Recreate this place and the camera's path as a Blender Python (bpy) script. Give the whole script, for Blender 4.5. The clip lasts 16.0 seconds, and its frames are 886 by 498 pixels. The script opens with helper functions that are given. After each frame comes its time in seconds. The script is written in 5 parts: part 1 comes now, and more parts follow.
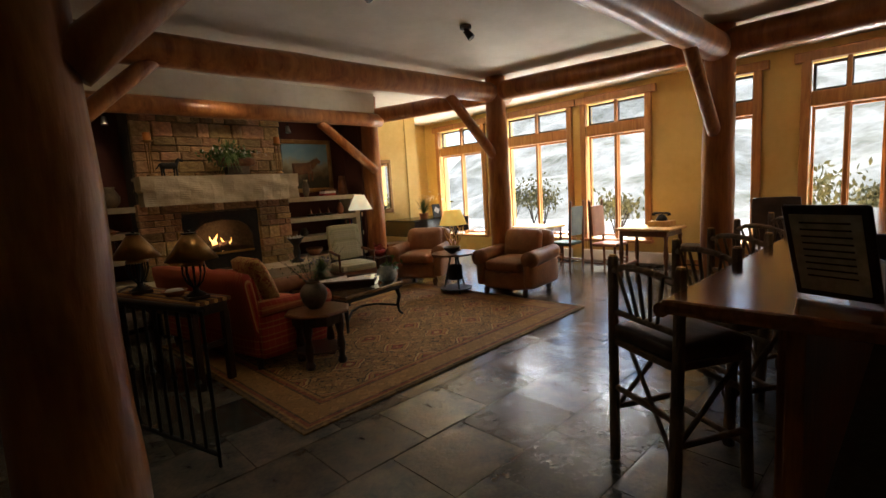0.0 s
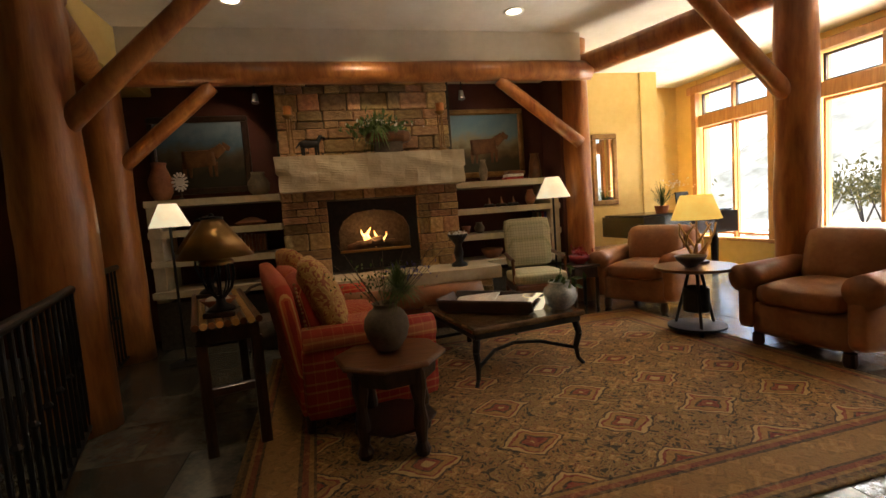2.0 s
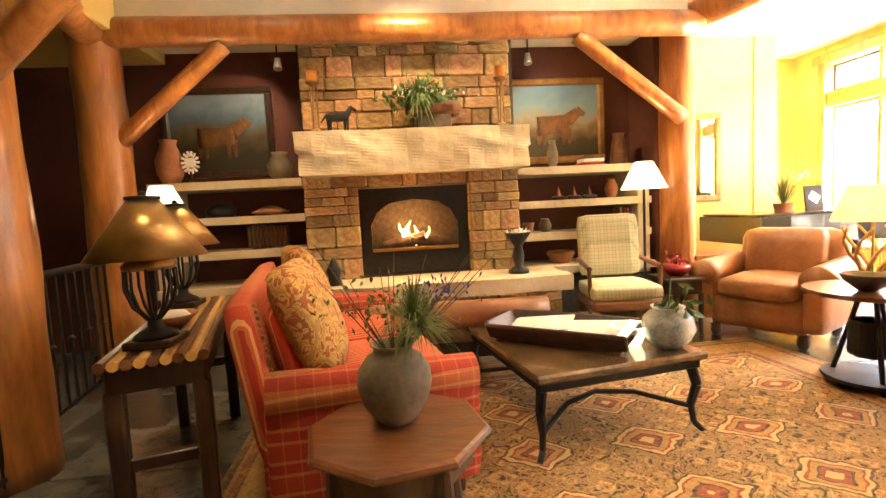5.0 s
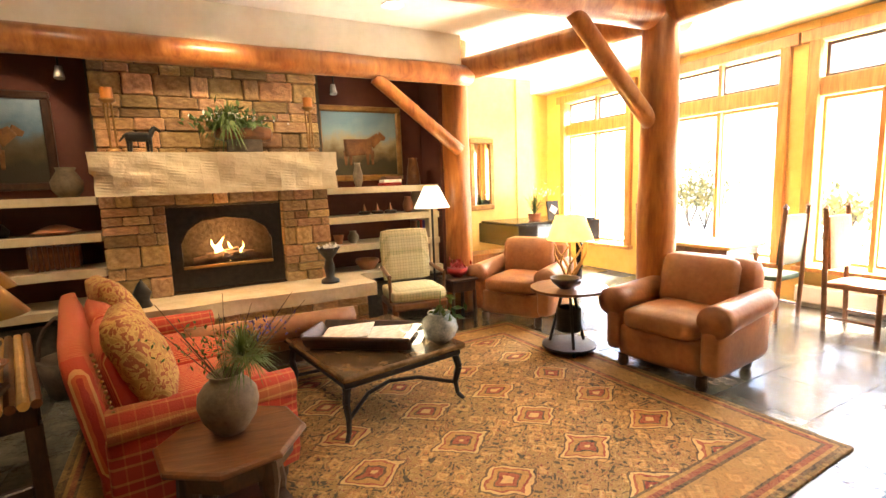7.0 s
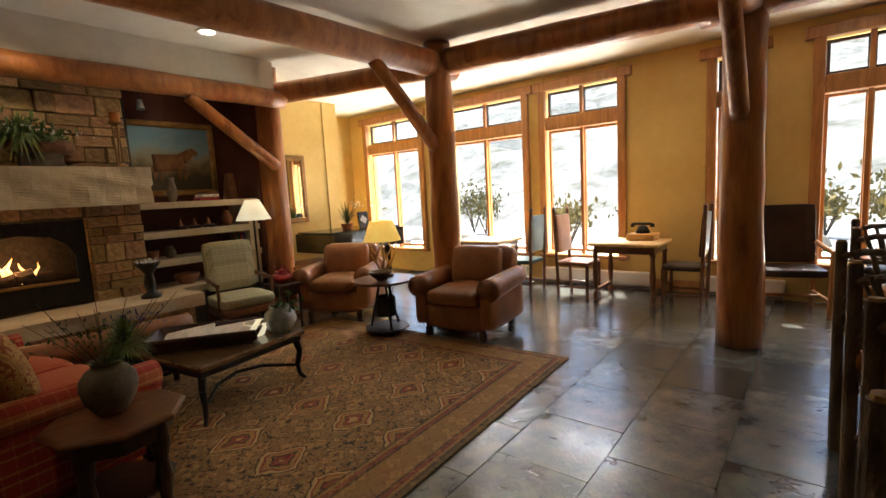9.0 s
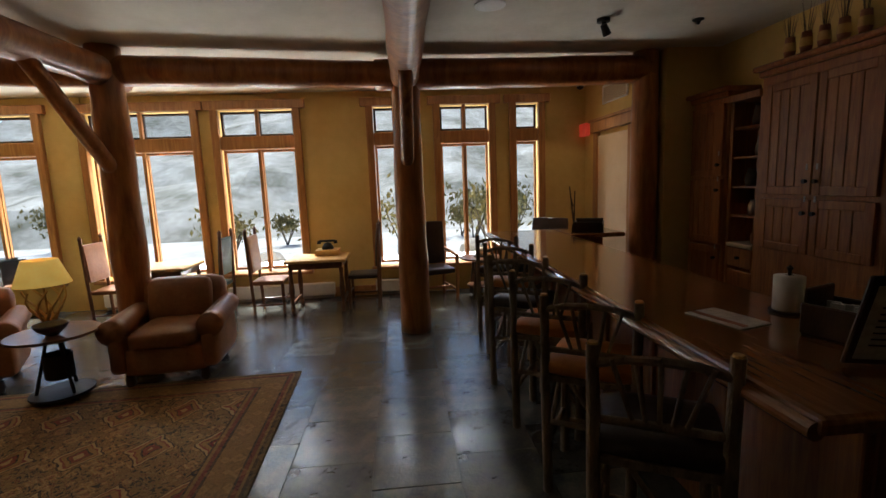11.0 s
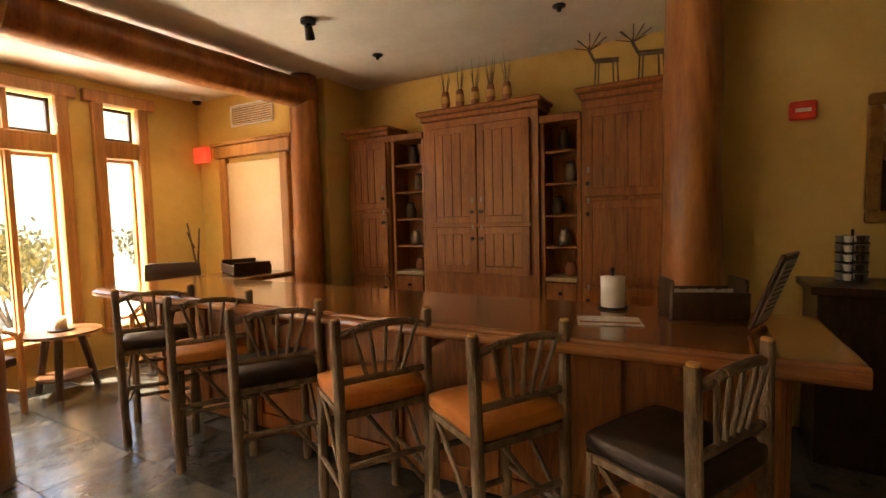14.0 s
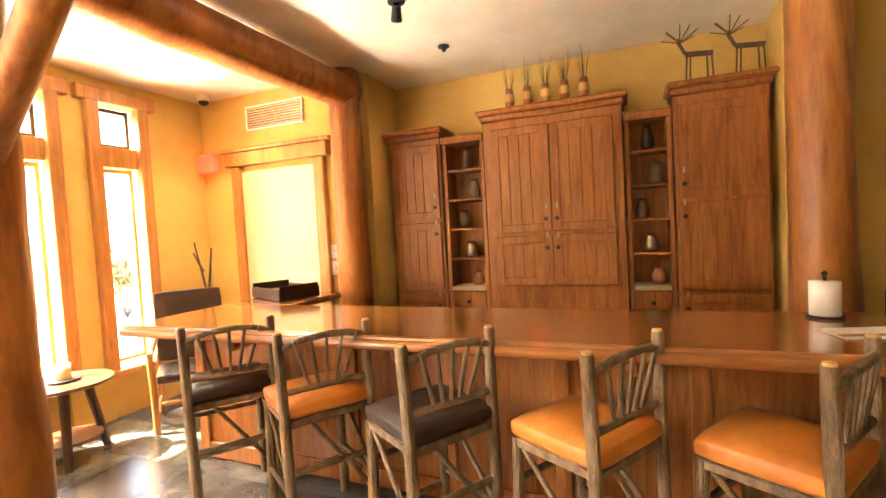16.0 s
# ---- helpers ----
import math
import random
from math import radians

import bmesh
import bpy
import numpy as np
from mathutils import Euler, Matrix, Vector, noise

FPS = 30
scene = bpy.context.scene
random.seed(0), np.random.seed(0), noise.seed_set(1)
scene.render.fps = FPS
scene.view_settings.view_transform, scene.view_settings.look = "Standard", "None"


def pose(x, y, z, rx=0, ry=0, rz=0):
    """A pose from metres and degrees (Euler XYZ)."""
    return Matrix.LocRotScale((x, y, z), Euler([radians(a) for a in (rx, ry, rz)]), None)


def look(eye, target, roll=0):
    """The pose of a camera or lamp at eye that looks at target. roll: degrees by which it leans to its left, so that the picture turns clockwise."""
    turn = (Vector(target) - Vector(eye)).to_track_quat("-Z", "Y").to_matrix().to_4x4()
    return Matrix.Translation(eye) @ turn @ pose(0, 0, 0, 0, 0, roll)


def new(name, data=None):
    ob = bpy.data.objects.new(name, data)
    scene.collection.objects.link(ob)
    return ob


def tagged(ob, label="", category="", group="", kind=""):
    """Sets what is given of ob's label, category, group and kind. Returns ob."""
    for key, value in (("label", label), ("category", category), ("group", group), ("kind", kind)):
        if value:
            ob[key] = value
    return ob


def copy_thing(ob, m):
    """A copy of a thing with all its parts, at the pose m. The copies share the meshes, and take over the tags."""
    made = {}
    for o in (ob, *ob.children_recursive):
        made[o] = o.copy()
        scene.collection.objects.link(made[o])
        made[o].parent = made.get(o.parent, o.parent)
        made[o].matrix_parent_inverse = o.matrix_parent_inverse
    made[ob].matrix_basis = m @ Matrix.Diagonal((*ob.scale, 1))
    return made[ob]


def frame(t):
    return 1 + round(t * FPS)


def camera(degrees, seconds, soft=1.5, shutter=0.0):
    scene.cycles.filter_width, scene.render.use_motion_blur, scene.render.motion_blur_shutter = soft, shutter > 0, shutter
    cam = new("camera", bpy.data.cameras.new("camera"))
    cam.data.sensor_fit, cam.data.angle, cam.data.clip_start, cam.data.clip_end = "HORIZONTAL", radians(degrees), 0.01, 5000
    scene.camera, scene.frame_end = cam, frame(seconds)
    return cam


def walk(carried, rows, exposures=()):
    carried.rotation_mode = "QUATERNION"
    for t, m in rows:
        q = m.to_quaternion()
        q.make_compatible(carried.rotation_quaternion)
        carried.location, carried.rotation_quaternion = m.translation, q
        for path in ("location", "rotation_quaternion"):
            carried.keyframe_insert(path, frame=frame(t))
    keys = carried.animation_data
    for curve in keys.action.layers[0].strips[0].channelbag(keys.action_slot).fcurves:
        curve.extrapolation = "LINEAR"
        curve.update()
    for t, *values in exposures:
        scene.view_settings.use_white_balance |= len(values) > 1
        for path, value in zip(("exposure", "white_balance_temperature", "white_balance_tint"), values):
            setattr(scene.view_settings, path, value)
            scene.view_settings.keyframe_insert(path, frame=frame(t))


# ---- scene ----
cam = camera(87.0, 16.0)
PATH = [
    (0, (-2.727, 3.509, 1.547), (-1.361, 4.948, 1.297), -3.5),
    (0.5, (-2.24, 3.814, 1.566), (-1.11, 5.448, 1.336), -1.7),
    (1, (-1.788, 4.117, 1.539), (-0.856, 5.863, 1.254), -3.5),
    (1.5, (-1.236, 4.458, 1.434), (-0.593, 6.338, 1.205), -2.7),
    (2, (-0.897, 4.93, 1.272), (-0.456, 6.873, 1.102), -4.2),
    (2.5, (-0.687, 5.404, 1.304), (-0.55, 7.393, 1.151), -2.5),
    (3, (-0.687, 5.666, 1.236), (-0.65, 7.659, 1.074), -2.6),
    (5.5, (-0.621, 5.945, 1.214), (-0.303, 7.912, 1.045), -3.2),
    (6, (-0.614, 5.86, 1.251), (-0.141, 7.796, 1.08), -3.3),
    (6.5, (-0.663, 5.633, 1.395), (-0.022, 7.516, 1.19), -2.9),
    (7, (-0.72, 5.324, 1.544), (0.203, 7.079, 1.277), -2.2),
    (7.5, (-0.806, 5.05, 1.562), (0.301, 6.697, 1.311), -2.0),
    (8, (-0.906, 4.926, 1.543), (0.355, 6.459, 1.305), -3.8),
    (8.5, (-1.107, 4.769, 1.476), (0.294, 6.179, 1.251), -3.7),
    (11, (-2.026, 5.377, 1.773), (-0.053, 5.209, 1.488), -2.2),
    (11.5, (-1.981, 5.681, 1.695), (-0.099, 5.041, 1.48), -3.0),
    (12, (-1.691, 5.763, 1.611), (0.079, 4.843, 1.462), -2.1),
    (12.5, (-1.338, 5.947, 1.617), (0.329, 4.856, 1.442), -1.8),
    (13, (-1.015, 6.11, 1.6), (0.388, 4.693, 1.445), -2.6),
    (13.5, (-0.718, 6.177, 1.583), (0.479, 4.58, 1.453), -2.2),
    (14, (-0.4, 6.251, 1.605), (0.583, 4.515, 1.473), -1.4),
    (14.5, (-0.063, 6.377, 1.602), (0.682, 4.526, 1.463), -2.3),
    (15, (0.255, 6.458, 1.62), (0.951, 4.588, 1.474), -1.8),
    (15.5, (0.59, 6.423, 1.617), (1.306, 4.557, 1.537), -3.5),
    (16, (0.933, 6.358, 1.62), (1.69, 4.509, 1.533), -3.2),
]
# exposures of the clip's camera
EXPO = [(0, 1.1, 5900, 8), (1.5, 1.15, 6000, 8), (2.2, 1.9, 6600, 10), (2.8, 2.9, 7500, 11), (3.2, 3.5, 7500, 11), (5.3, 4.05, 6900, 10), (6.8, 3.8, 6600, 10),
        (7.4, 3.1, 6300, 9), (8.0, 2.4, 6100, 8), (8.7, 1.7, 6000, 8), (10.8, 0.45, 5600, 6), (12.0, 0.4, 5700, 6), (12.8, 1.0, 6300, 9), (13.5, 1.8, 7200, 11),
        (14.5, 3.05, 7600, 12), (15.2, 3.6, 7500, 12), (16.0, 4.05, 7200, 11)]
walk(cam, [(t, look(eye, target, roll)) for t, eye, target, roll in PATH], EXPO)

# ---- light ----
world = bpy.data.worlds.new("world")
scene.world = world
world.use_nodes = True
wn = world.node_tree
sky = wn.nodes.new("ShaderNodeTexSky")
sky.sky_type, sky.sun_disc, sky.sun_elevation, sky.sun_rotation = "NISHITA", False, radians(57), radians(63)
wn.links.new(sky.outputs[0], wn.nodes["Background"].inputs[0])
wn.nodes["Background"].inputs[1].default_value = 0.15


def lamp(name, kind, m, energy, color, **more):
    d = bpy.data.lights.new(name, kind)
    d.energy, d.color = energy, color
    if kind == "AREA":
        d.shape, d.size, d.size_y = "RECTANGLE", more["size"], more["size_y"]
    elif kind == "SPOT":
        d.spot_size, d.spot_blend, d.shadow_soft_size = radians(more.get("cone", 100)), 0.6, 0.06
    elif kind == "SUN":
        d.angle = radians(0.5)
    else:
        d.shadow_soft_size = more.get("radius", 0.04)
    ob = new(name, d)
    ob.matrix_world = m
    return ob


lamp("sun", "SUN", look((9, 8.9, 7), (5.0, 6.9, 0.2)), 5.0, (1, 0.95, 0.86))


# ---- materials ----
def mat(name, c1, c2, scale=8.0, rough=0.6, bump=0.2, metal=0.0, stretch=(1, 1, 1), wood=False, by_object=0.0, emit=0.0, coat=0.0):
    m = bpy.data.materials.new(name)
    m.use_nodes = True
    n, l = m.node_tree.nodes, m.node_tree.links
    b = n["Principled BSDF"]
    tc = n.new("ShaderNodeTexCoord")
    mp = n.new("ShaderNodeMapping")
    mp.inputs["Scale"].default_value = stretch
    l.new(tc.outputs["Object"], mp.inputs[0])
    big = n.new("ShaderNodeTexNoise")
    big.inputs["Scale"].default_value, big.inputs["Detail"].default_value = scale, 8
    l.new(mp.outputs[0], big.inputs["Vector"])
    if wood:
        big.inputs["Distortion"].default_value = 1.2
    fine = n.new("ShaderNodeTexNoise")
    fine.inputs["Scale"].default_value, fine.inputs["Detail"].default_value = scale * 7, 4
    l.new(mp.outputs[0], fine.inputs["Vector"])
    mixf = n.new("ShaderNodeMath")
    mixf.operation = "MULTIPLY_ADD"
    l.new(fine.outputs[0], mixf.inputs[0])
    mixf.inputs[1].default_value = 0.35
    l.new(big.outputs[0], mixf.inputs[2])
    ramp = n.new("ShaderNodeValToRGB")
    ramp.color_ramp.elements[0].position, ramp.color_ramp.elements[1].position = 0.45, 0.9
    ramp.color_ramp.elements[0].color, ramp.color_ramp.elements[1].color = (*c1, 1), (*c2, 1)
    l.new(mixf.outputs[0], ramp.inputs[0])
    out = ramp.outputs[0]
    if by_object:
        info = n.new("ShaderNodeObjectInfo")
        hue = n.new("ShaderNodeHueSaturation")
        rng = n.new("ShaderNodeMapRange")
        rng.inputs[3].default_value, rng.inputs[4].default_value = 1 - by_object, 1 + by_object
        l.new(info.outputs["Random"], rng.inputs[0])
        l.new(rng.outputs[0], hue.inputs["Value"])
        rng2 = n.new("ShaderNodeMapRange")
        rng2.inputs[3].default_value, rng2.inputs[4].default_value = 0.48, 0.515
        mul = n.new("ShaderNodeMath")
        mul.operation = "FRACT"
        k = n.new("ShaderNodeMath")
        k.operation = "MULTIPLY"
        k.inputs[1].default_value = 7.3
        l.new(info.outputs["Random"], k.inputs[0])
        l.new(k.outputs[0], mul.inputs[0])
        l.new(mul.outputs[0], rng2.inputs[0])
        l.new(rng2.outputs[0], hue.inputs["Hue"])
        l.new(out, hue.inputs["Color"])
        out = hue.outputs[0]
    l.new(out, b.inputs["Base Color"])
    b.inputs["Roughness"].default_value, b.inputs["Metallic"].default_value = rough, metal
    b.inputs["Coat Weight"].default_value = coat
    b.inputs["Coat Roughness"].default_value = 0.15
    if bump:
        bp = n.new("ShaderNodeBump")
        bp.inputs["Strength"].default_value, bp.inputs["Distance"].default_value = bump, 0.02
        l.new(mixf.outputs[0], bp.inputs["Height"])
        l.new(bp.outputs[0], b.inputs["Normal"])
    if emit:
        l.new(out, b.inputs["Emission Color"])
        b.inputs["Emission Strength"].default_value = emit
    return m


def pattern(name, build, rough=0.9):
    """A cloth material: build(nodes, links, vector) gives the colour socket."""
    m = bpy.data.materials.new(name)
    m.use_nodes = True
    n, l = m.node_tree.nodes, m.node_tree.links
    b = n["Principled BSDF"]
    tc = n.new("ShaderNodeTexCoord")
    l.new(build(n, l, tc.outputs["Object"]), b.inputs["Base Color"])
    b.inputs["Roughness"].default_value = rough
    weave = n.new("ShaderNodeTexNoise")
    weave.inputs["Scale"].default_value = 140
    bp = n.new("ShaderNodeBump")
    bp.inputs["Strength"].default_value, bp.inputs["Distance"].default_value = 0.3, 0.01
    l.new(tc.outputs["Object"], weave.inputs["Vector"])
    l.new(weave.outputs[0], bp.inputs["Height"])
    l.new(bp.outputs[0], b.inputs["Normal"])
    return m


def bands(n, l, vec, axis, scale, edges, colors):
    w = n.new("ShaderNodeTexWave")
    w.bands_direction = axis
    w.inputs["Scale"].default_value, w.inputs["Distortion"].default_value = scale, 0.3
    l.new(vec, w.inputs["Vector"])
    r = n.new("ShaderNodeValToRGB")
    r.color_ramp.interpolation = "CONSTANT"
    e = r.color_ramp.elements
    while len(e) < len(edges):
        e.new(0.5)
    for el, p, c in zip(e, edges, colors):
        el.position, el.color = p, (*c, 1)
    l.new(w.outputs[0], r.inputs[0])
    return r.outputs[0]


def blend(n, l, a, b, how, f=1.0):
    x = n.new("ShaderNodeMix")
    x.data_type, x.blend_type = "RGBA", how
    x.inputs[0].default_value = f
    l.new(a, x.inputs[6])
    l.new(b, x.inputs[7])
    return x.outputs[2]


def plaid_red(n, l, v):
    a = bands(n, l, v, "X", 2.6, (0, 0.45, 0.62), ((0.32, 0.025, 0.012), (0.55, 0.2, 0.06), (0.38, 0.04, 0.015)))
    b = bands(n, l, v, "Y", 2.6, (0, 0.5, 0.8), ((0.4, 0.05, 0.02), (0.6, 0.3, 0.09), (0.35, 0.03, 0.015)))
    c = bands(n, l, v, "Z", 2.6, (0, 0.5, 0.8), ((0.4, 0.05, 0.02), (0.6, 0.3, 0.09), (0.35, 0.03, 0.015)))
    return blend(n, l, blend(n, l, a, b, "MIX", 0.5), c, "MIX", 0.4)


def stripe_red(n, l, v):
    return bands(n, l, v, "Y", 7, (0, 0.3, 0.6, 0.8), ((0.42, 0.05, 0.02), (0.62, 0.3, 0.1), (0.5, 0.1, 0.03), (0.35, 0.03, 0.015)))


def plaid_green(n, l, v):
    a = bands(n, l, v, "X", 5, (0, 0.4, 0.75), ((0.5, 0.44, 0.26), (0.2, 0.22, 0.09), (0.45, 0.4, 0.25)))
    b = bands(n, l, v, "Z", 5, (0, 0.4, 0.75), ((0.5, 0.44, 0.26), (0.2, 0.22, 0.09), (0.45, 0.4, 0.25)))
    c = bands(n, l, v, "Y", 5, (0, 0.4, 0.75), ((0.5, 0.44, 0.26), (0.2, 0.22, 0.09), (0.45, 0.4, 0.25)))
    return blend(n, l, blend(n, l, a, b, "MIX", 0.5), c, "MIX", 0.33)


RUG_X, RUG_Y = 3.85, 3.1


def rug_pattern(n, l, v):
    """Wool rug: a border of bands round a field of repeating diamond medallions."""
    def calc(op, a, b=None, c=None):
        m = n.new("ShaderNodeMath")
        m.operation = op
        for k, q in enumerate((a, b, c)):
            if q is None:
                continue
            if isinstance(q, (int, float)):
                m.inputs[k].default_value = q
            else:
                l.new(q, m.inputs[k])
        return m.outputs[0]

    def steps(f, stops):
        r = n.new("ShaderNodeValToRGB")
        r.color_ramp.interpolation = "CONSTANT"
        e = r.color_ramp.elements
        while len(e) < len(stops):
            e.new(0.5)
        for el, (p, c) in zip(e, stops):
            el.position, el.color = p, (*c, 1)
        l.new(f, r.inputs[0])
        return r.outputs[0]

    def choose(f, a, b):
        x = n.new("ShaderNodeMix")
        x.data_type = "RGBA"
        l.new(f, x.inputs[0])
        l.new(a, x.inputs[6])
        l.new(b, x.inputs[7])
        return x.outputs[2]

    gold, dark, red, cream, olive = (0.32, 0.165, 0.038), (0.022, 0.015, 0.009), (0.2, 0.02, 0.01), (0.48, 0.31, 0.11), (0.11, 0.075, 0.025)
    wob = n.new("ShaderNodeTexNoise")
    wob.inputs["Scale"].default_value = 9
    l.new(v, wob.inputs["Vector"])
    sx = n.new("ShaderNodeSeparateXYZ")
    l.new(v, sx.inputs[0])
    x, y = sx.outputs[0], sx.outputs[1]
    jit = calc("MULTIPLY", calc("SUBTRACT", wob.outputs[0], 0.5), 0.22)
    # medallions
    u = calc("ABSOLUTE", calc("SUBTRACT", calc("FRACT", calc("ADD", calc("MULTIPLY", x, 1.75), 0.25)), 0.5))
    w = calc("ABSOLUTE", calc("SUBTRACT", calc("FRACT", calc("ADD", calc("MULTIPLY", y, 2.2), 0.1)), 0.5))
    d = calc("ADD", calc("ADD", u, w), jit)
    medal = steps(d, ((0, cream), (0.06, red), (0.14, dark), (0.17, gold), (0.25, red), (0.28, cream), (0.33, dark), (0.36, gold)))
    # scrolling field of small motifs
    t = n.new("ShaderNodeTexVoronoi")
    t.distance = "MANHATTAN"
    t.inputs["Scale"].default_value, t.inputs["Randomness"].default_value = 9, 0.9
    l.new(v, t.inputs["Vector"])
    small = steps(calc("ADD", t.outputs["Distance"], jit), ((0, red), (0.14, dark), (0.22, gold), (0.4, cream), (0.52, gold), (0.62, dark), (0.7, olive)))
    swirl = n.new("ShaderNodeTexNoise")
    swirl.inputs["Scale"].default_value, swirl.inputs["Detail"].default_value, swirl.inputs["Distortion"].default_value = 13, 4, 2.2
    l.new(v, swirl.inputs["Vector"])
    vine = steps(swirl.outputs[0], ((0, dark), (0.4, gold), (0.49, cream), (0.52, red), (0.55, gold), (0.62, dark)))
    field = choose(calc("LESS_THAN", d, 0.37), blend(n, l, small, vine, "MIX", 0.5), medal)
    field = blend(n, l, field, vine, "MIX", 0.25)
    # border
    ex = calc("SUBTRACT", RUG_X / 2, calc("ABSOLUTE", x))
    ey = calc("SUBTRACT", RUG_Y / 2, calc("ABSOLUTE", y))
    edge = calc("MINIMUM", ex, ey)
    band = steps(calc("MULTIPLY", edge, 2.0), ((0, olive), (0.05, dark), (0.09, gold), (0.13, red), (0.19, dark), (0.22, gold), (0.6, dark), (0.64, red), (0.7, gold), (0.75, dark)))
    band = blend(n, l, band, blend(n, l, small, vine, "MIX", 0.5), "MIX", 0.45)
    return choose(calc("LESS_THAN", edge, 0.39), field, band)


def floral(n, l, v):
    t = n.new("ShaderNodeTexNoise")
    t.inputs["Scale"].default_value, t.inputs["Distortion"].default_value = 14, 2.5
    l.new(v, t.inputs["Vector"])
    r = n.new("ShaderNodeValToRGB")
    r.color_ramp.interpolation = "CONSTANT"
    e = r.color_ramp.elements
    e.new(0.5)
    for k, (p, c) in enumerate(((0, (0.3, 0.09, 0.03)), (0.46, (0.5, 0.3, 0.08)), (0.56, (0.38, 0.2, 0.05)))):
        e[k].position, e[k].color = p, (*c, 1)
    l.new(t.outputs[0], r.inputs[0])
    return r.outputs[0]


def canvas(colors, scale):
    def build(n, l, v):
        sx = n.new("ShaderNodeSeparateXYZ")
        l.new(v, sx.inputs[0])
        t = n.new("ShaderNodeTexNoise")
        t.inputs["Scale"].default_value, t.inputs["Detail"].default_value = scale, 6
        l.new(v, t.inputs["Vector"])
        a = n.new("ShaderNodeMath")
        a.operation = "MULTIPLY_ADD"
        a.inputs[1].default_value = 0.45
        l.new(t.outputs[0], a.inputs[0])
        l.new(sx.outputs[2], a.inputs[2])
        r = n.new("ShaderNodeValToRGB")
        e = r.color_ramp.elements
        while len(e) < len(colors):
            e.new(0.5)
        for k, c in enumerate(colors):
            e[k].position, e[k].color = 0.0 + 0.5 * k / (len(colors) - 1), (*c, 1)
        l.new(a.outputs[0], r.inputs[0])
        return r.outputs[0]
    return build


LOG = mat("varnished_log", (0.22, 0.065, 0.016), (0.5, 0.2, 0.05), 2.2, 0.32, 0.25, stretch=(3, 3, 0.5), wood=True, coat=0.3)
TRIM = mat("pine_trim", (0.3, 0.12, 0.03), (0.5, 0.24, 0.07), 3, 0.4, 0.1, stretch=(6, 6, 0.6), wood=True, coat=0.2)
CAB = mat("alder_cabinet", (0.19, 0.06, 0.014), (0.4, 0.15, 0.036), 3, 0.38, 0.1, stretch=(7, 7, 0.7), wood=True, coat=0.2)
BARTOP = mat("bar_top_wood", (0.2, 0.07, 0.018), (0.36, 0.15, 0.045), 2.5, 0.16, 0.03, stretch=(0.6, 7, 3), wood=True, coat=0.8)
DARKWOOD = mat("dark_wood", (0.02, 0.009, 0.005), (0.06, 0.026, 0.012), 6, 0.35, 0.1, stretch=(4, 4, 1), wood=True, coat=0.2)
MIDWOOD = mat("brown_wood", (0.09, 0.032, 0.012), (0.2, 0.08, 0.028), 5, 0.3, 0.08, stretch=(1, 5, 2), wood=True, coat=0.4)
PLASTER = mat("yellow_plaster", (0.56, 0.37, 0.1), (0.68, 0.48, 0.16), 1.4, 0.85, 0.12)
MAROON = mat("maroon_plaster", (0.075, 0.02, 0.012), (0.12, 0.035, 0.018), 2, 0.8, 0.1)
CEIL = mat("ceiling_plaster", (0.6, 0.54, 0.42), (0.7, 0.64, 0.52), 3, 0.9, 0.25)
SLATE = mat("slate_tile", (0.035, 0.042, 0.045), (0.14, 0.125, 0.09), 3.5, 0.2, 0.35, by_object=0.45, coat=0.35)
GROUT = mat("grout", (0.05, 0.045, 0.035), (0.09, 0.08, 0.065), 20, 0.8, 0.2)
STONE = mat("quarry_stone", (0.25, 0.14, 0.055), (0.54, 0.35, 0.15), 4, 0.85, 0.9, by_object=0.45)
MORTAR = mat("mortar", (0.05, 0.04, 0.03), (0.09, 0.075, 0.055), 25, 0.95, 0.5)
SAND = mat("sandstone", (0.43, 0.34, 0.2), (0.6, 0.5, 0.33), 3, 0.85, 0.7)
BLACK = mat("black_iron", (0.006, 0.006, 0.006), (0.02, 0.018, 0.016), 20, 0.45, 0.1, metal=0.3)
PIANO = mat("black_lacquer", (0.005, 0.005, 0.005), (0.009, 0.008, 0.008), 5, 0.22, 0.0, coat=0.25)
LEATHER = mat("tan_leather", (0.2, 0.075, 0.026), (0.36, 0.155, 0.06), 4, 0.4, 0.25)
ORANGE = mat("orange_leather", (0.45, 0.14, 0.02), (0.6, 0.23, 0.04), 5, 0.38, 0.15)
BROWN = mat("dark_leather", (0.022, 0.012, 0.008), (0.05, 0.028, 0.018), 6, 0.35, 0.2)
BARK = mat("hickory_bark", (0.1, 0.065, 0.035), (0.27, 0.19, 0.11), 9, 0.7, 0.7, stretch=(2, 2, 0.7))
CUT = mat("cut_wood", (0.5, 0.27, 0.07), (0.62, 0.38, 0.12), 20, 0.6, 0.1)
BRASS = mat("brass_shade", (0.3, 0.17, 0.05), (0.45, 0.27, 0.09), 6, 0.3, 0.05, metal=0.8)
STEEL = mat("steel", (0.3, 0.28, 0.25), (0.45, 0.42, 0.38), 20, 0.3, 0.0, metal=0.9)
SHADE = mat("lit_lampshade", (0.85, 0.68, 0.4), (0.95, 0.8, 0.52), 6, 0.8, 0.0, emit=0.3)
YSHADE = mat("yellow_lampshade", (0.8, 0.46, 0.08), (0.9, 0.56, 0.12), 6, 0.8, 0.0, emit=0.3)
BULB = mat("lit_bulb", (1, 0.85, 0.6), (1, 0.9, 0.7), 4, 0.5, 0.0, emit=2.5)
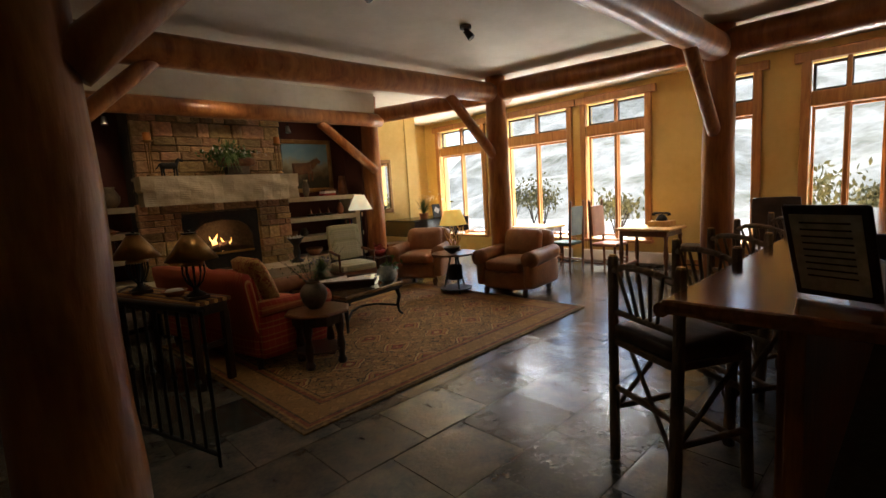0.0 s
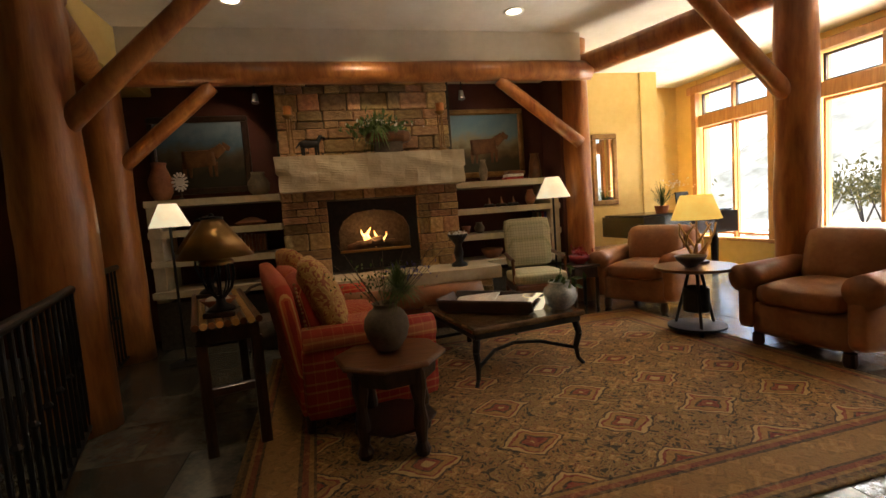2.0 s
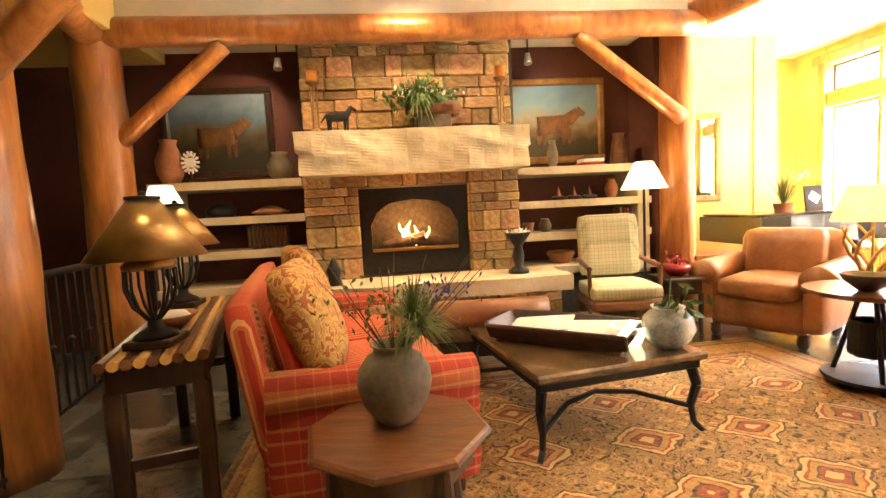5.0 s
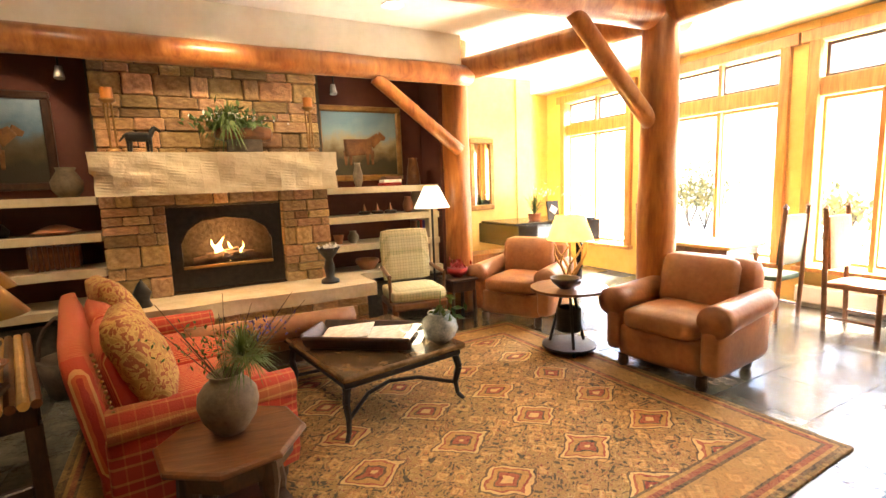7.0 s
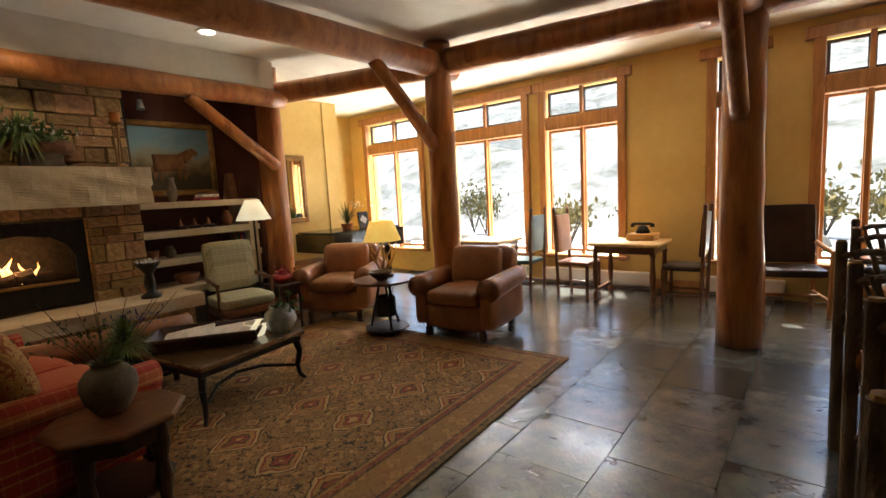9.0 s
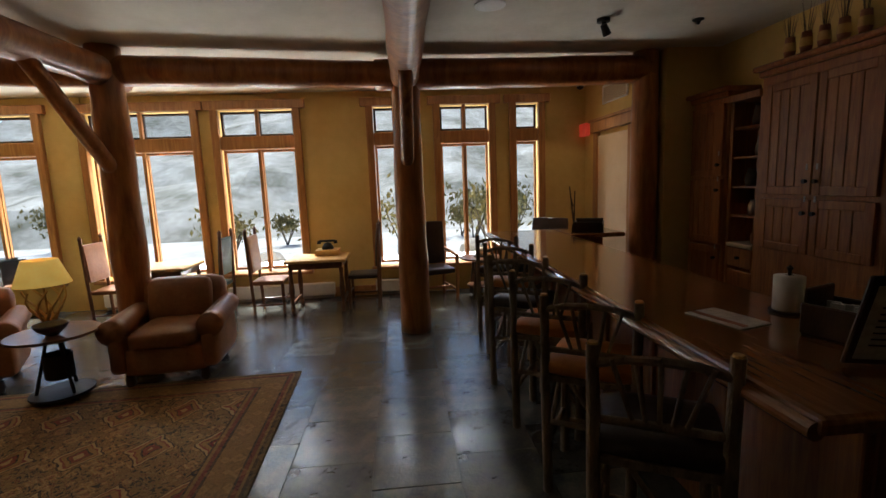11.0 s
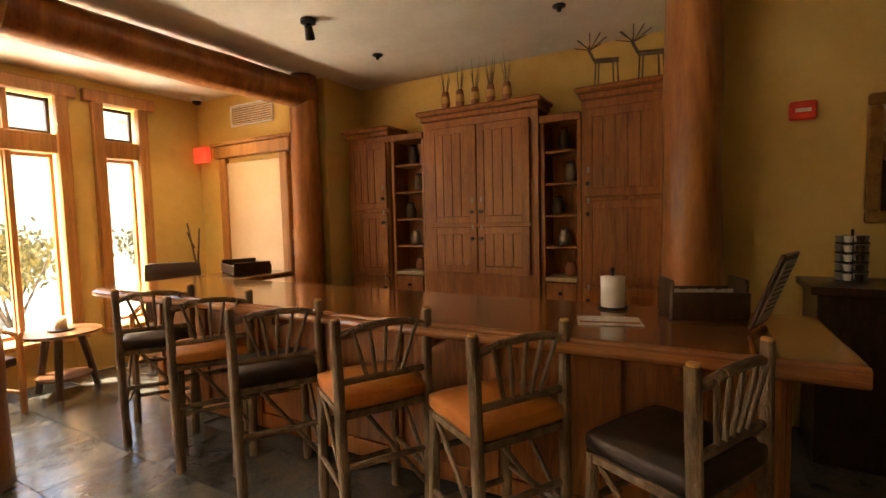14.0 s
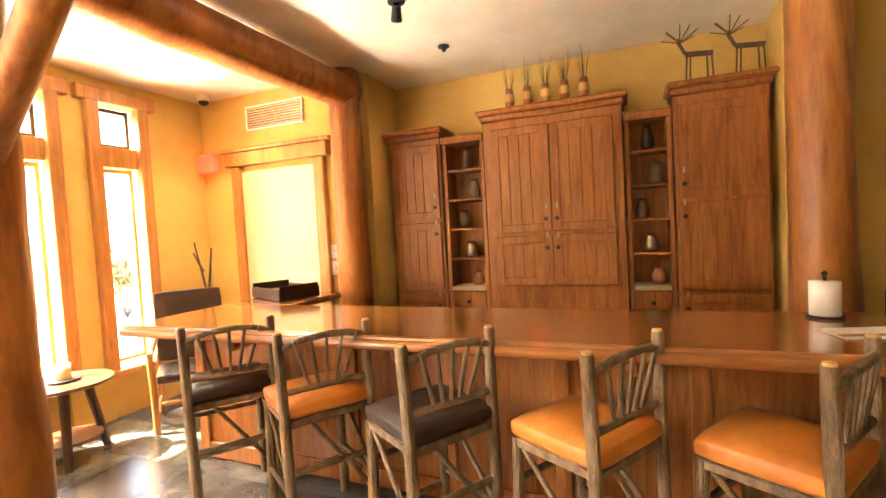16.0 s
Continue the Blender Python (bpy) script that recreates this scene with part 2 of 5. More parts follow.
FLAME = mat("flame", (1.0, 0.35, 0.05), (1.0, 0.7, 0.2), 9, 0.6, 0.0, emit=1.3)
EXIT = mat("red_sign", (0.6, 0.03, 0.015), (0.75, 0.06, 0.03), 8, 0.5, 0.0)
LITSIGN = mat("lit_red_sign", (0.75, 0.05, 0.02), (0.85, 0.1, 0.05), 8, 0.5, 0.0, emit=0.15)
WHITE = mat("white_paint", (0.72, 0.69, 0.62), (0.82, 0.79, 0.73), 6, 0.7, 0.05)
CREAM = mat("cream_door", (0.62, 0.45, 0.26), (0.7, 0.52, 0.32), 2, 0.6, 0.03)
CLAY = mat("clay_pot", (0.1, 0.075, 0.045), (0.24, 0.18, 0.11), 7, 0.7, 0.3)
TERRA = mat("terracotta", (0.25, 0.09, 0.04), (0.4, 0.17, 0.08), 8, 0.7, 0.2)
CHINA = mat("blue_white_china", (0.08, 0.13, 0.16), (0.6, 0.62, 0.55), 9, 0.2, 0.0)
LEAF = mat("leaf", (0.03, 0.07, 0.012), (0.11, 0.17, 0.035), 8, 0.6, 0.1)
PINE = mat("pine_needles", (0.05, 0.1, 0.02), (0.16, 0.22, 0.05), 8, 0.6, 0.0)
TWIG = mat("twig", (0.05, 0.035, 0.025), (0.14, 0.1, 0.07), 10, 0.8, 0.2)
BLUE = mat("blue_flower", (0.05, 0.04, 0.2), (0.12, 0.1, 0.35), 8, 0.7, 0.0)
RED = mat("red_fruit", (0.25, 0.01, 0.01), (0.4, 0.03, 0.02), 8, 0.4, 0.0)
PAPER = mat("printed_paper", (0.5, 0.48, 0.42), (0.8, 0.78, 0.72), 30, 0.8, 0.0)
MARBLE = mat("brown_marble", (0.035, 0.02, 0.01), (0.19, 0.11, 0.05), 7, 0.15, 0.02, coat=0.4)
GILT = mat("gilt_frame", (0.2, 0.1, 0.03), (0.35, 0.2, 0.06), 12, 0.4, 0.3, metal=0.5)
GREEN = mat("green_leather", (0.02, 0.045, 0.025), (0.05, 0.09, 0.05), 6, 0.5, 0.2)
SNOW = mat("pale_ground", (0.45, 0.42, 0.36), (0.7, 0.68, 0.62), 1.2, 0.9, 0.3)
SHRUB = mat("shrub", (0.07, 0.07, 0.02), (0.26, 0.2, 0.06), 6, 0.8, 0.2)
ROCK = mat("rock", (0.2, 0.18, 0.15), (0.42, 0.38, 0.32), 3, 0.9, 0.6)
HILL = mat("hill_scrub", (0.16, 0.15, 0.1), (0.62, 0.58, 0.5), 0.5, 0.95, 0.4)
REDPLAID, REDSTRIPE = pattern("red_plaid", plaid_red), pattern("red_stripe", stripe_red)
GREENPLAID, RUG, FLORAL = pattern("green_plaid", plaid_green), pattern("rug_weave", rug_pattern), pattern("gold_floral", floral)
ART1 = pattern("bison_canvas", canvas(((0.03, 0.025, 0.012), (0.07, 0.05, 0.02), (0.12, 0.1, 0.06), (0.1, 0.17, 0.22), (0.2, 0.26, 0.3)), 5), 0.5)
ART2 = pattern("elk_canvas", canvas(((0.05, 0.04, 0.015), (0.16, 0.11, 0.04), (0.3, 0.27, 0.16), (0.2, 0.3, 0.32), (0.14, 0.24, 0.3)), 5), 0.5)
FUR = mat("painted_hide", (0.09, 0.035, 0.012), (0.26, 0.12, 0.035), 8, 0.6, 0.0)
GLASS = bpy.data.materials.new("glass")
GLASS.use_nodes = True
_g = GLASS.node_tree
_g.nodes["Principled BSDF"].inputs["Transmission Weight"].default_value = 1
_g.nodes["Principled BSDF"].inputs["Roughness"].default_value = 0.0
_g.nodes["Principled BSDF"].inputs["IOR"].default_value = 1.02
MIRROR = mat("mirror_glass", (0.8, 0.8, 0.8), (0.85, 0.85, 0.85), 3, 0.02, 0.0, metal=1.0)


# ---- mesh helpers ----
def part(name, bm, material, parent=None, label="", smooth=False):
    me = bpy.data.meshes.new(name)
    bmesh.ops.recalc_face_normals(bm, faces=bm.faces)
    if smooth:
        for f in bm.faces:
            f.smooth = True
    bm.to_mesh(me)
    bm.free()
    me.materials.append(material)
    ob = new(name, me)
    ob.parent = parent
    if label:
        ob["label"] = label
    return ob


def thing(name, m, label, category, group="", kind=""):
    e = new(name)
    e.matrix_world = m
    return tagged(e, label, category, group, kind)


def box(size, at, bm=None, bevel=0.006, rot=(0, 0, 0), seg=1):
    t = bmesh.new()
    bmesh.ops.create_cube(t, size=1)
    bmesh.ops.scale(t, vec=size, verts=t.verts)
    if bevel:
        bmesh.ops.bevel(t, geom=list(t.edges), offset=min(bevel, min(size) * 0.45), segments=seg, affect="EDGES", profile=0.5)
    bmesh.ops.transform(t, matrix=pose(*at, *rot), verts=t.verts)
    return merge(bm, t)


def merge(bm, t):
    if bm is None:
        return t
    me = bpy.data.meshes.new("tmp")
    t.to_mesh(me)
    t.free()
    bm.from_mesh(me)
    bpy.data.meshes.remove(me)
    return bm


def tube(a, b, r1, r2=None, bm=None, sides=14, rough=0.0, rings=8, seed=0):
    """A round bar or log from a to b, uneven by rough."""
    a, b = Vector(a), Vector(b)
    r2 = r1 if r2 is None else r2
    t = bmesh.new()
    q = (b - a).to_track_quat("Z", "Y").to_matrix()
    rows = []
    for k in range(rings + 1):
        f = k / rings
        c = a.lerp(b, f)
        row = []
        for s in range(sides):
            w = 2 * math.pi * s / sides
            r = r1 + (r2 - r1) * f
            if rough:
                r *= 1 + rough * noise.noise(Vector((math.cos(w) * 1.3 + seed, math.sin(w) * 1.3, (b - a).length * f * 2.2 + seed)))
            row.append(t.verts.new(c + q @ Vector((math.cos(w) * r, math.sin(w) * r, 0))))
        rows.append(row)
    for p, n in zip(rows, rows[1:]):
        for s in range(sides):
            t.faces.new((p[s], p[(s + 1) % sides], n[(s + 1) % sides], n[s]))
    t.faces.new(rows[0])
    t.faces.new(rows[-1])
    return merge(bm, t)


def lathe(profile, at=(0, 0, 0), bm=None, sides=24):
    t = bmesh.new()
    rows = [[t.verts.new((at[0] + r * math.cos(2 * math.pi * s / sides), at[1] + r * math.sin(2 * math.pi * s / sides), at[2] + z)) for s in range(sides)]
            for r, z in profile]
    for p, n in zip(rows, rows[1:]):
        for s in range(sides):
            t.faces.new((p[s], p[(s + 1) % sides], n[(s + 1) % sides], n[s]))
    if profile[0][0] > 0.001:
        t.faces.new(rows[0])
    return merge(bm, t)


def soft(size, at, bm=None, rot=(0, 0, 0), r=0.06, puff=0.0):
    """A cushion: a box with round edges, swollen by puff."""
    t = bmesh.new()
    bmesh.ops.create_cube(t, size=1)
    bmesh.ops.subdivide_edges(t, edges=list(t.edges), cuts=5, use_grid_fill=True)
    for v in t.verts:
        c = v.co.copy()
        s = Vector([c[i] * size[i] for i in range(3)])
        inner = Vector([max(-size[i] / 2 + r, min(size[i] / 2 - r, s[i])) if size[i] > 2 * r else 0 for i in range(3)])
        off = s - inner
        if off.length > r:
            s = inner + off.normalized() * r
        k = [1 - (2 * c[i]) ** 2 for i in range(3)]
        thin = min(range(3), key=lambda i: size[i])
        o = [i for i in range(3) if i != thin]
        s[thin] += math.copysign(puff * k[o[0]] * k[o[1]], c[thin]) if abs(c[thin]) > 0.49 else 0
        v.co = s
    bmesh.ops.transform(t, matrix=pose(*at, *rot), verts=t.verts)
    return merge(bm, t)


def blade_clump(count, length, spread, width, at, seed, droop=0.3):
    rnd = random.Random(seed)
    bm = bmesh.new()
    for _ in range(count):
        w, e = rnd.uniform(0, 6.283), rnd.uniform(0.1, spread)
        d = Vector((math.cos(w) * math.sin(e), math.sin(w) * math.sin(e), math.cos(e)))
        L = length * rnd.uniform(0.6, 1.1)
        side = d.cross(Vector((0, 0, 1)))
        side = (side.normalized() if side.length > 0.01 else Vector((1, 0, 0))) * width
        p0, p1, p2 = Vector(at), Vector(at) + d * L * 0.6, Vector(at) + d * L - Vector((0, 0, droop * L * math.sin(e)))
        v = [bm.verts.new(p) for p in (p0 - side * 0.5, p0 + side * 0.5, p1 + side, p1 - side, p2)]
        bm.faces.new((v[0], v[1], v[2], v[3]))
        bm.faces.new((v[3], v[2], v[4]))
    return bm


def leaves(count, box_size, at, size, seed):
    rnd = random.Random(seed)
    bm = bmesh.new()
    for _ in range(count):
        c = Vector([at[i] + rnd.gauss(0, 0.4) * box_size[i] for i in range(3)])
        m = Euler((rnd.uniform(0, 6), rnd.uniform(0, 6), rnd.uniform(0, 6))).to_matrix()
        s = size * rnd.uniform(0.6, 1.3)
        v = [bm.verts.new(c + m @ Vector(p) * s) for p in ((-1, 0, 0), (0, -0.45, 0.1), (1, 0, 0), (0, 0.45, 0.1))]
        bm.faces.new(v)
    return bm


def structure(name, bm, material, label, category):
    return tagged(part(name, bm, material), label, category, kind="structure")


H = 3.2
# ---- the shell ----
floor = structure("floor", box((12.5, 13.4, 0.2), (-0.55, 6.3, -0.112), bevel=0), GROUT, "polished slate tile floor with dark joints", "floor")
structure("ceiling", box((12.5, 13.4, 0.2), (-0.55, 6.3, H + 0.1), bevel=0), CEIL, "cream textured plaster ceiling", "ceiling")
XW = 5.5
OPEN = [(3.10, 3.54), (3.90, 4.75), (5.34, 5.79), (6.92, 8.1), (8.42, 10.0), (10.63, 12.1)]
bm = bmesh.new()
edges = [2.2] + [v for o in OPEN for v in o] + [12.8]
for a, b in zip(edges[0::2], edges[1::2]):
    box((0.28, b - a, H), (XW + 0.14, (a + b) / 2, H / 2), bm, 0)
for a, b in OPEN:
    box((0.26, b - a, 0.45), (XW + 0.15, (a + b) / 2, 0.225), bm, 0)
    box((0.26, b - a, H - 2.97), (XW + 0.15, (a + b) / 2, (H + 2.97) / 2), bm, 0)
structure("wall_east", bm, PLASTER, "yellow plaster wall pierced by tall windows", "wall")
structure("wall_door", box((2.0, 0.2, H), (4.5, 2.25, H / 2), bevel=0), PLASTER, "yellow plaster wall around the wide door", "wall")
structure("wall_bar_side", box((0.16, 0.86, H), (3.42, 1.82, H / 2), bevel=0), PLASTER, "yellow plaster return wall beside the cabinets", "wall")
structure("wall_bar", box((3.7, 0.2, H), (1.6, 1.5, H / 2), bevel=0), PLASTER, "yellow plaster wall behind the bar cabinets", "wall")
structure("wall_south", box((6.5, 0.4, H), (-3.4, 1.86, H / 2), bevel=0), PLASTER, "yellow plaster wall with mirror and alarm", "wall")
structure("wall_west", box((0.2, 11.5, H), (-6.1, 7.0, H / 2), bevel=0), PLASTER, "yellow plaster wall beyond the stair rail", "wall")
structure("wainscot_west", box((0.06, 11.0, 1.1), (-5.97, 7.2, 0.55), bevel=0.01), DARKWOOD, "dark wooden wainscot", "wainscot")
structure("wall_north", box((8.2, 0.2, H), (-1.95, 10.92, H / 2), bevel=0), MAROON, "dark maroon alcove wall behind the fireplace", "wall")
structure("wall_alcove_side", box((0.2, 2.0, H), (2.08, 11.5, H / 2), bevel=0), PLASTER, "plaster wall beside the alcove", "wall")
structure("alcove_lining", box((0.06, 0.5, H), (1.94, 10.56, H / 2), bevel=0), MAROON, "dark maroon side of the alcove", "wall")
structure("wall_nook", box((1.9, 0.2, H), (3.1, 11.72, H / 2), bevel=0), PLASTER, "yellow plaster nook wall with a mirror", "wall")
structure("wall_nook_pier", box((0.3, 1.0, H), (4.16, 12.1, H / 2), bevel=0), PLASTER, "yellow plaster pier beside the piano", "wall")
structure("wall_nook_back", box((1.5, 0.2, H), (4.95, 12.7, H / 2), bevel=0), PLASTER, "yellow plaster end wall", "wall")
structure("ceiling_alcove", box((5.1, 0.78, 0.36), (-0.48, 10.41, H - 0.181), bevel=0), CEIL, "cream plaster soffit over the fireplace alcove", "ceiling")
structure("soffit", box((3.3, 2.4, 0.45), (-4.4, 9.7, H - 0.23), bevel=0.01), PLASTER, "plaster soffit over the stair", "soffit")
structure("baseboard", box((0.03, 1.1, 0.16), (XW - 0.017, 6.36, 0.08)), TRIM, "pine baseboard", "trim")
structure("ground", box((400, 400, 0.1), (206, 6, -0.25), bevel=0), SNOW, "pale sunlit ground outside", "ground")
structure("bench_nook", box((1.4, 0.4, 0.5), (2.95, 11.4, 0.25)), TRIM, "low pine panelling under the mirror", "trim")


def window(k, a, b, mullions):
    w = thing("window_%d" % k, pose(XW, (a + b) / 2, 0.45), "tall pine-framed window with transom lights", "window", "tall windows", "structure")
    h, L = 2.52, b - a
    frame_bm = bmesh.new()
    t = 0.11
    for y in (-L / 2 - t / 2 + 0.04, L / 2 + t / 2 - 0.04):
        box((0.09, t, h + 0.1), (-0.02, y, h / 2), frame_bm, 0.008)
    box((0.1, L + 0.3, 0.13), (-0.025, 0, h + 0.06), frame_bm, 0.008)
    box((0.12, L - 0.08, 0.2), (0.04, 0, 2.02), frame_bm, 0.008)
    part("window_frame", frame_bm, TRIM, w)
    part("window_sill", box((0.16, L + 0.2, 0.05), (-0.03, 0, -0.01)), TRIM, w)
    cuts = [-L / 2 + 0.04] + [m * L - L / 2 for m in mullions] + [L / 2 - 0.04]
    for m in cuts[1:-1]:
        part("mullion", box((0.1, 0.05, h), (0.07, m, h / 2), bevel=0.005), TRIM, w)
    for y0, y1 in zip(cuts, cuts[1:]):
        for z0, z1 in ((0.05, 1.92), (2.12, h - 0.02)):
            s = bmesh.new()
            for y in (y0 + 0.02, y1 - 0.02):
                box((0.05, 0.035, z1 - z0), (0.1, y, (z0 + z1) / 2), s, 0.003)
            for z in (z0 + 0.02, z1 - 0.02):
                box((0.05, y1 - y0 - 0.07, 0.035), (0.1, (y0 + y1) / 2, z), s, 0.003)
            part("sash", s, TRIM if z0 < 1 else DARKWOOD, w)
            p = part("pane", box((0.006, y1 - y0 - 0.06, z1 - z0 - 0.06), (0.1, (y0 + y1) / 2, (z0 + z1) / 2), bevel=0), GLASS, w)
            p.visible_shadow = False
    lamp("sky_light", "AREA", look((XW + 1.7, (a + b) / 2, 4.3), (XW - 1.0, (a + b) / 2, 0.3)), 110 * L, (1, 0.95, 0.87), size=L, size_y=1.8)
    lamp("ground_bounce", "AREA", look((XW + 0.85, (a + b) / 2, 0.08), (XW - 2.2, (a + b) / 2, H)), 45 * L, (1, 0.94, 0.84), size=L, size_y=1.0)


for k, (a, b) in enumerate(OPEN):
    window(k + 1, a, b, () if b - a < 0.5 else (0.5,))

# baseboard heaters under the windows
for a, b in ((6.5, 8.15), (8.4, 10.0), (5.0, 5.85)):
    h = thing("baseboard_heater", pose(XW - 0.06, (a + b) / 2, 0), "white metal baseboard heater under the window", "heater", "baseboard heaters")
    part("cover", box((0.09, b - a, 0.2), (0, 0, 0.15), bevel=0.015), WHITE, h)
    part("foot_rail", box((0.05, b - a - 0.04, 0.06), (0.01, 0, 0.03)), STEEL, h)

# door in the short wall
d = thing("door_1", pose(4.42, 2.36, 0), "wide cream door in a pine casing", "door", kind="structure")
part("leaf", box((0.98, 0.05, 2.36), (0, -0.0, 1.18)), CREAM, d)
for x in (-0.55, 0.55):
    part("casing", box((0.13, 0.07, 2.42), (x, 0.02, 1.21), bevel=0.01), TRIM, d)
part("head_casing", box((1.36, 0.09, 0.15), (0, 0.03, 2.5), bevel=0.01), TRIM, d)
part("cap", box((1.44, 0.11, 0.04), (0, 0.035, 2.595)), TRIM, d)
v = thing("ceiling_vent", pose(4.42, 2.36, 2.93), "pale metal wall vent grille", "vent")
part("backing", box((0.72, 0.01, 0.22), (0, 0.0, 0)), DARKWOOD, v)
vf = bmesh.new()
for z in (-0.12, 0.12):
    box((0.76, 0.025, 0.02), (0, 0.008, z), vf)
for x in (-0.37, 0.37):
    box((0.02, 0.025, 0.22), (x, 0.008, 0), vf)
part("frame", vf, WHITE, v)
for i in range(8):
    part("slat", box((0.71, 0.014, 0.012), (0, 0.01, -0.095 + i * 0.027), rot=(30, 0, 0), bevel=0), CREAM, v)
e = thing("exit_sign", pose(5.35, 2.42, 2.5), "red exit sign box on the wall", "sign")
part("housing", box((0.26, 0.08, 0.2), (0, 0, 0), bevel=0.012), LITSIGN, e)
c = thing("security_camera", pose(5.2, 2.55, H), "small dome security camera on the ceiling", "camera")
part("mount", lathe(((0.07, 0), (0.07, -0.04), (0.055, -0.06))), WHITE, c)
part("dome", lathe(((0.055, -0.06), (0.045, -0.09), (0.001, -0.11))), BLACK, c, smooth=True)
for i, (x, z) in enumerate(((3.76, 1.45), (3.76, 1.28))):
    s = thing("wall_switch", pose(x, 2.36, z), "white switch plate by the door", "switch", "switch plates")
    part("plate", box((0.12, 0.012, 0.14), (0, 0, 0)), WHITE, s)
    part("toggle", box((0.02, 0.02, 0.04), (0, 0.012, 0)), WHITE, s)

# ---- log frame ----
POSTS = [(2.12, 10.3, 0.17), (3.02, 8.2, 0.165), (3.49, 5.27, 0.17), (3.5, 2.42, 0.16), (-0.3, 2.3, 0.2), (-2.62, 8.38, 0.21), (-2.97, 10.1, 0.19), (-2.62, 5.45, 0.17)]
for i, (x, y, r) in enumerate(POSTS):
    tagged(part("log_post", tube((x, y, 0), (x, y, H - 0.005), r * 1.06, r * 0.92, sides=20, rough=0.09, rings=26, seed=i * 3), LOG, smooth=True),
           "varnished peeled log post standing on the floor", "post", "log posts")
BEAMS = [((-3.1, 10.05, 2.76), (2.2, 10.05, 2.78), 0.115), ((-3.0, 8.38, 2.93), (3.3, 8.2, 2.96), 0.15), ((2.12, 10.3, 2.86), (3.02, 8.2, 2.93), 0.13),
         ((3.0, 8.5, 2.98), (3.5, 5.1, 2.98), 0.15), ((3.49, 5.6, 2.98), (3.5, 2.35, 3.0), 0.17), ((3.75, 5.27, 2.96), (-2.9, 5.3, 2.98), 0.16),
         ((-2.62, 5.2, 2.85), (-2.62, 8.6, 2.85), 0.15), ((-2.62, 8.38, 2.85), (-2.97, 10.1, 2.75), 0.13)]
for i, (a, b, r) in enumerate(BEAMS):
    tagged(part("log_beam", tube(a, b, r, r * 0.95, sides=20, rough=0.07, rings=24, seed=40 + i), LOG, smooth=True), "varnished peeled log beam under the ceiling", "beam", "log beams")
BRACES = [((2.06, 10.1, 1.95), (1.05, 10.05, 2.68)), ((-2.85, 10.08, 1.9), (-1.95, 10.05, 2.65)), ((2.95, 8.2, 2.0), (2.0, 8.22, 2.88)),
          ((-2.5, 8.36, 1.95), (-1.5, 8.33, 2.88)), ((3.4, 5.28, 2.0), (2.5, 5.28, 2.9)), ((-2.5, 5.4, 2.0), (-1.6, 5.32, 2.9))]
for i, (a, b) in enumerate(BRACES):
    tagged(part("log_brace", tube(a, b, 0.075, 0.07, sides=14, rough=0.06, rings=10, seed=80 + i), LOG, smooth=True), "slanting log brace between post and beam", "brace", "log braces")

# ---- recessed ceiling lights ----
for x, y in ((-1.6, 9.4), (1.05, 9.5), (-1.2, 6.9), (4.6, 2.95), (4.5, 6.1), (-4.3, 7.9)):
    c = thing("ceiling_light", pose(x, y, H), "recessed round ceiling light, lit", "light", "recessed lights")
    part("ring", lathe(((0.075, -0.002), (0.1, -0.012), (0.105, -0.002))), WHITE, c, smooth=True)
    part("bulb", lathe(((0.074, -0.004), (0.04, -0.008), (0.001, -0.009))), BULB, c)
    lamp("can_light", "SPOT", look((x, y, H - 0.03), (x, y, 0)), 8, (1, 0.74, 0.45), cone=110)
for x, y in ((2.37, 3.44), (-0.4, 6.7), (1.0, 6.9)):
    s = thing("track_spot", pose(x, y, H), "small black ceiling spotlight", "spotlight", "ceiling spotlights")
    part("base", lathe(((0.06, 0), (0.06, -0.03), (0.02, -0.035))), BLACK, s)
    part("head", tube((0, 0, -0.05), (0.03, -0.05, -0.13), 0.03, 0.04), BLACK, s)
for x, y in ((2.4, 2.5), (0.6, 2.6), (-0.7, 8.8), (0.2, 8.8)):
    tagged(part("ceiling_sprinkler", lathe(((0.05, 0), (0.05, -0.01), (0.02, -0.02), (0.015, -0.045), (0.001, -0.05)), (x, y, H)), BLACK), "small dark ceiling sprinkler", "sprinkler", "sprinklers")
tagged(part("ceiling_speaker", lathe(((0.13, 0), (0.13, -0.012), (0.1, -0.018), (0.001, -0.016)), (2.0, 4.57, H)), WHITE), "round ceiling loudspeaker grille", "speaker")

# ---- fireplace ----
fp = thing("fireplace", pose(-0.46, 10.3, 0), "tall quarried-stone fireplace with sandstone mantel and lit gas fire", "fireplace")
core = bmesh.new()
box((0.42, 0.45, H), (-0.76, 0.27, H / 2), core, 0)
box((0.42, 0.45, H), (0.78, 0.27, H / 2), core, 0)
box((1.14, 0.45, H - 1.46), (0.01, 0.27, (H + 1.46) / 2), core, 0)
box((1.14, 0.1, 1.46), (0.01, 0.46, 0.73), core, 0)
box((1.14, 0.45, 0.62), (0.01, 0.27, 0.31), core, 0)
part("core", core, MORTAR, fp)
mt = bmesh.new()
bmesh.ops.create_cube(mt, size=1)
bmesh.ops.subdivide_edges(mt, edges=list(mt.edges), cuts=14, use_grid_fill=True)
for q in mt.verts:
    q.co = Vector((q.co.x * 1.98, q.co.y * 0.42, q.co.z * 0.36))
    q.co.y += 0.05 * noise.noise(q.co * 3.1) + 0.022 * noise.noise(q.co * 9)
    q.co.x *= 1 + 0.03 * noise.noise(q.co * 4) + (0.02 if q.co.z > 0 else -0.01)
    q.co += Vector((0.03, -0.1, 1.74))
part("mantel", mt, SAND, fp, "rough-hewn sandstone mantel slab")
ht = bmesh.new()
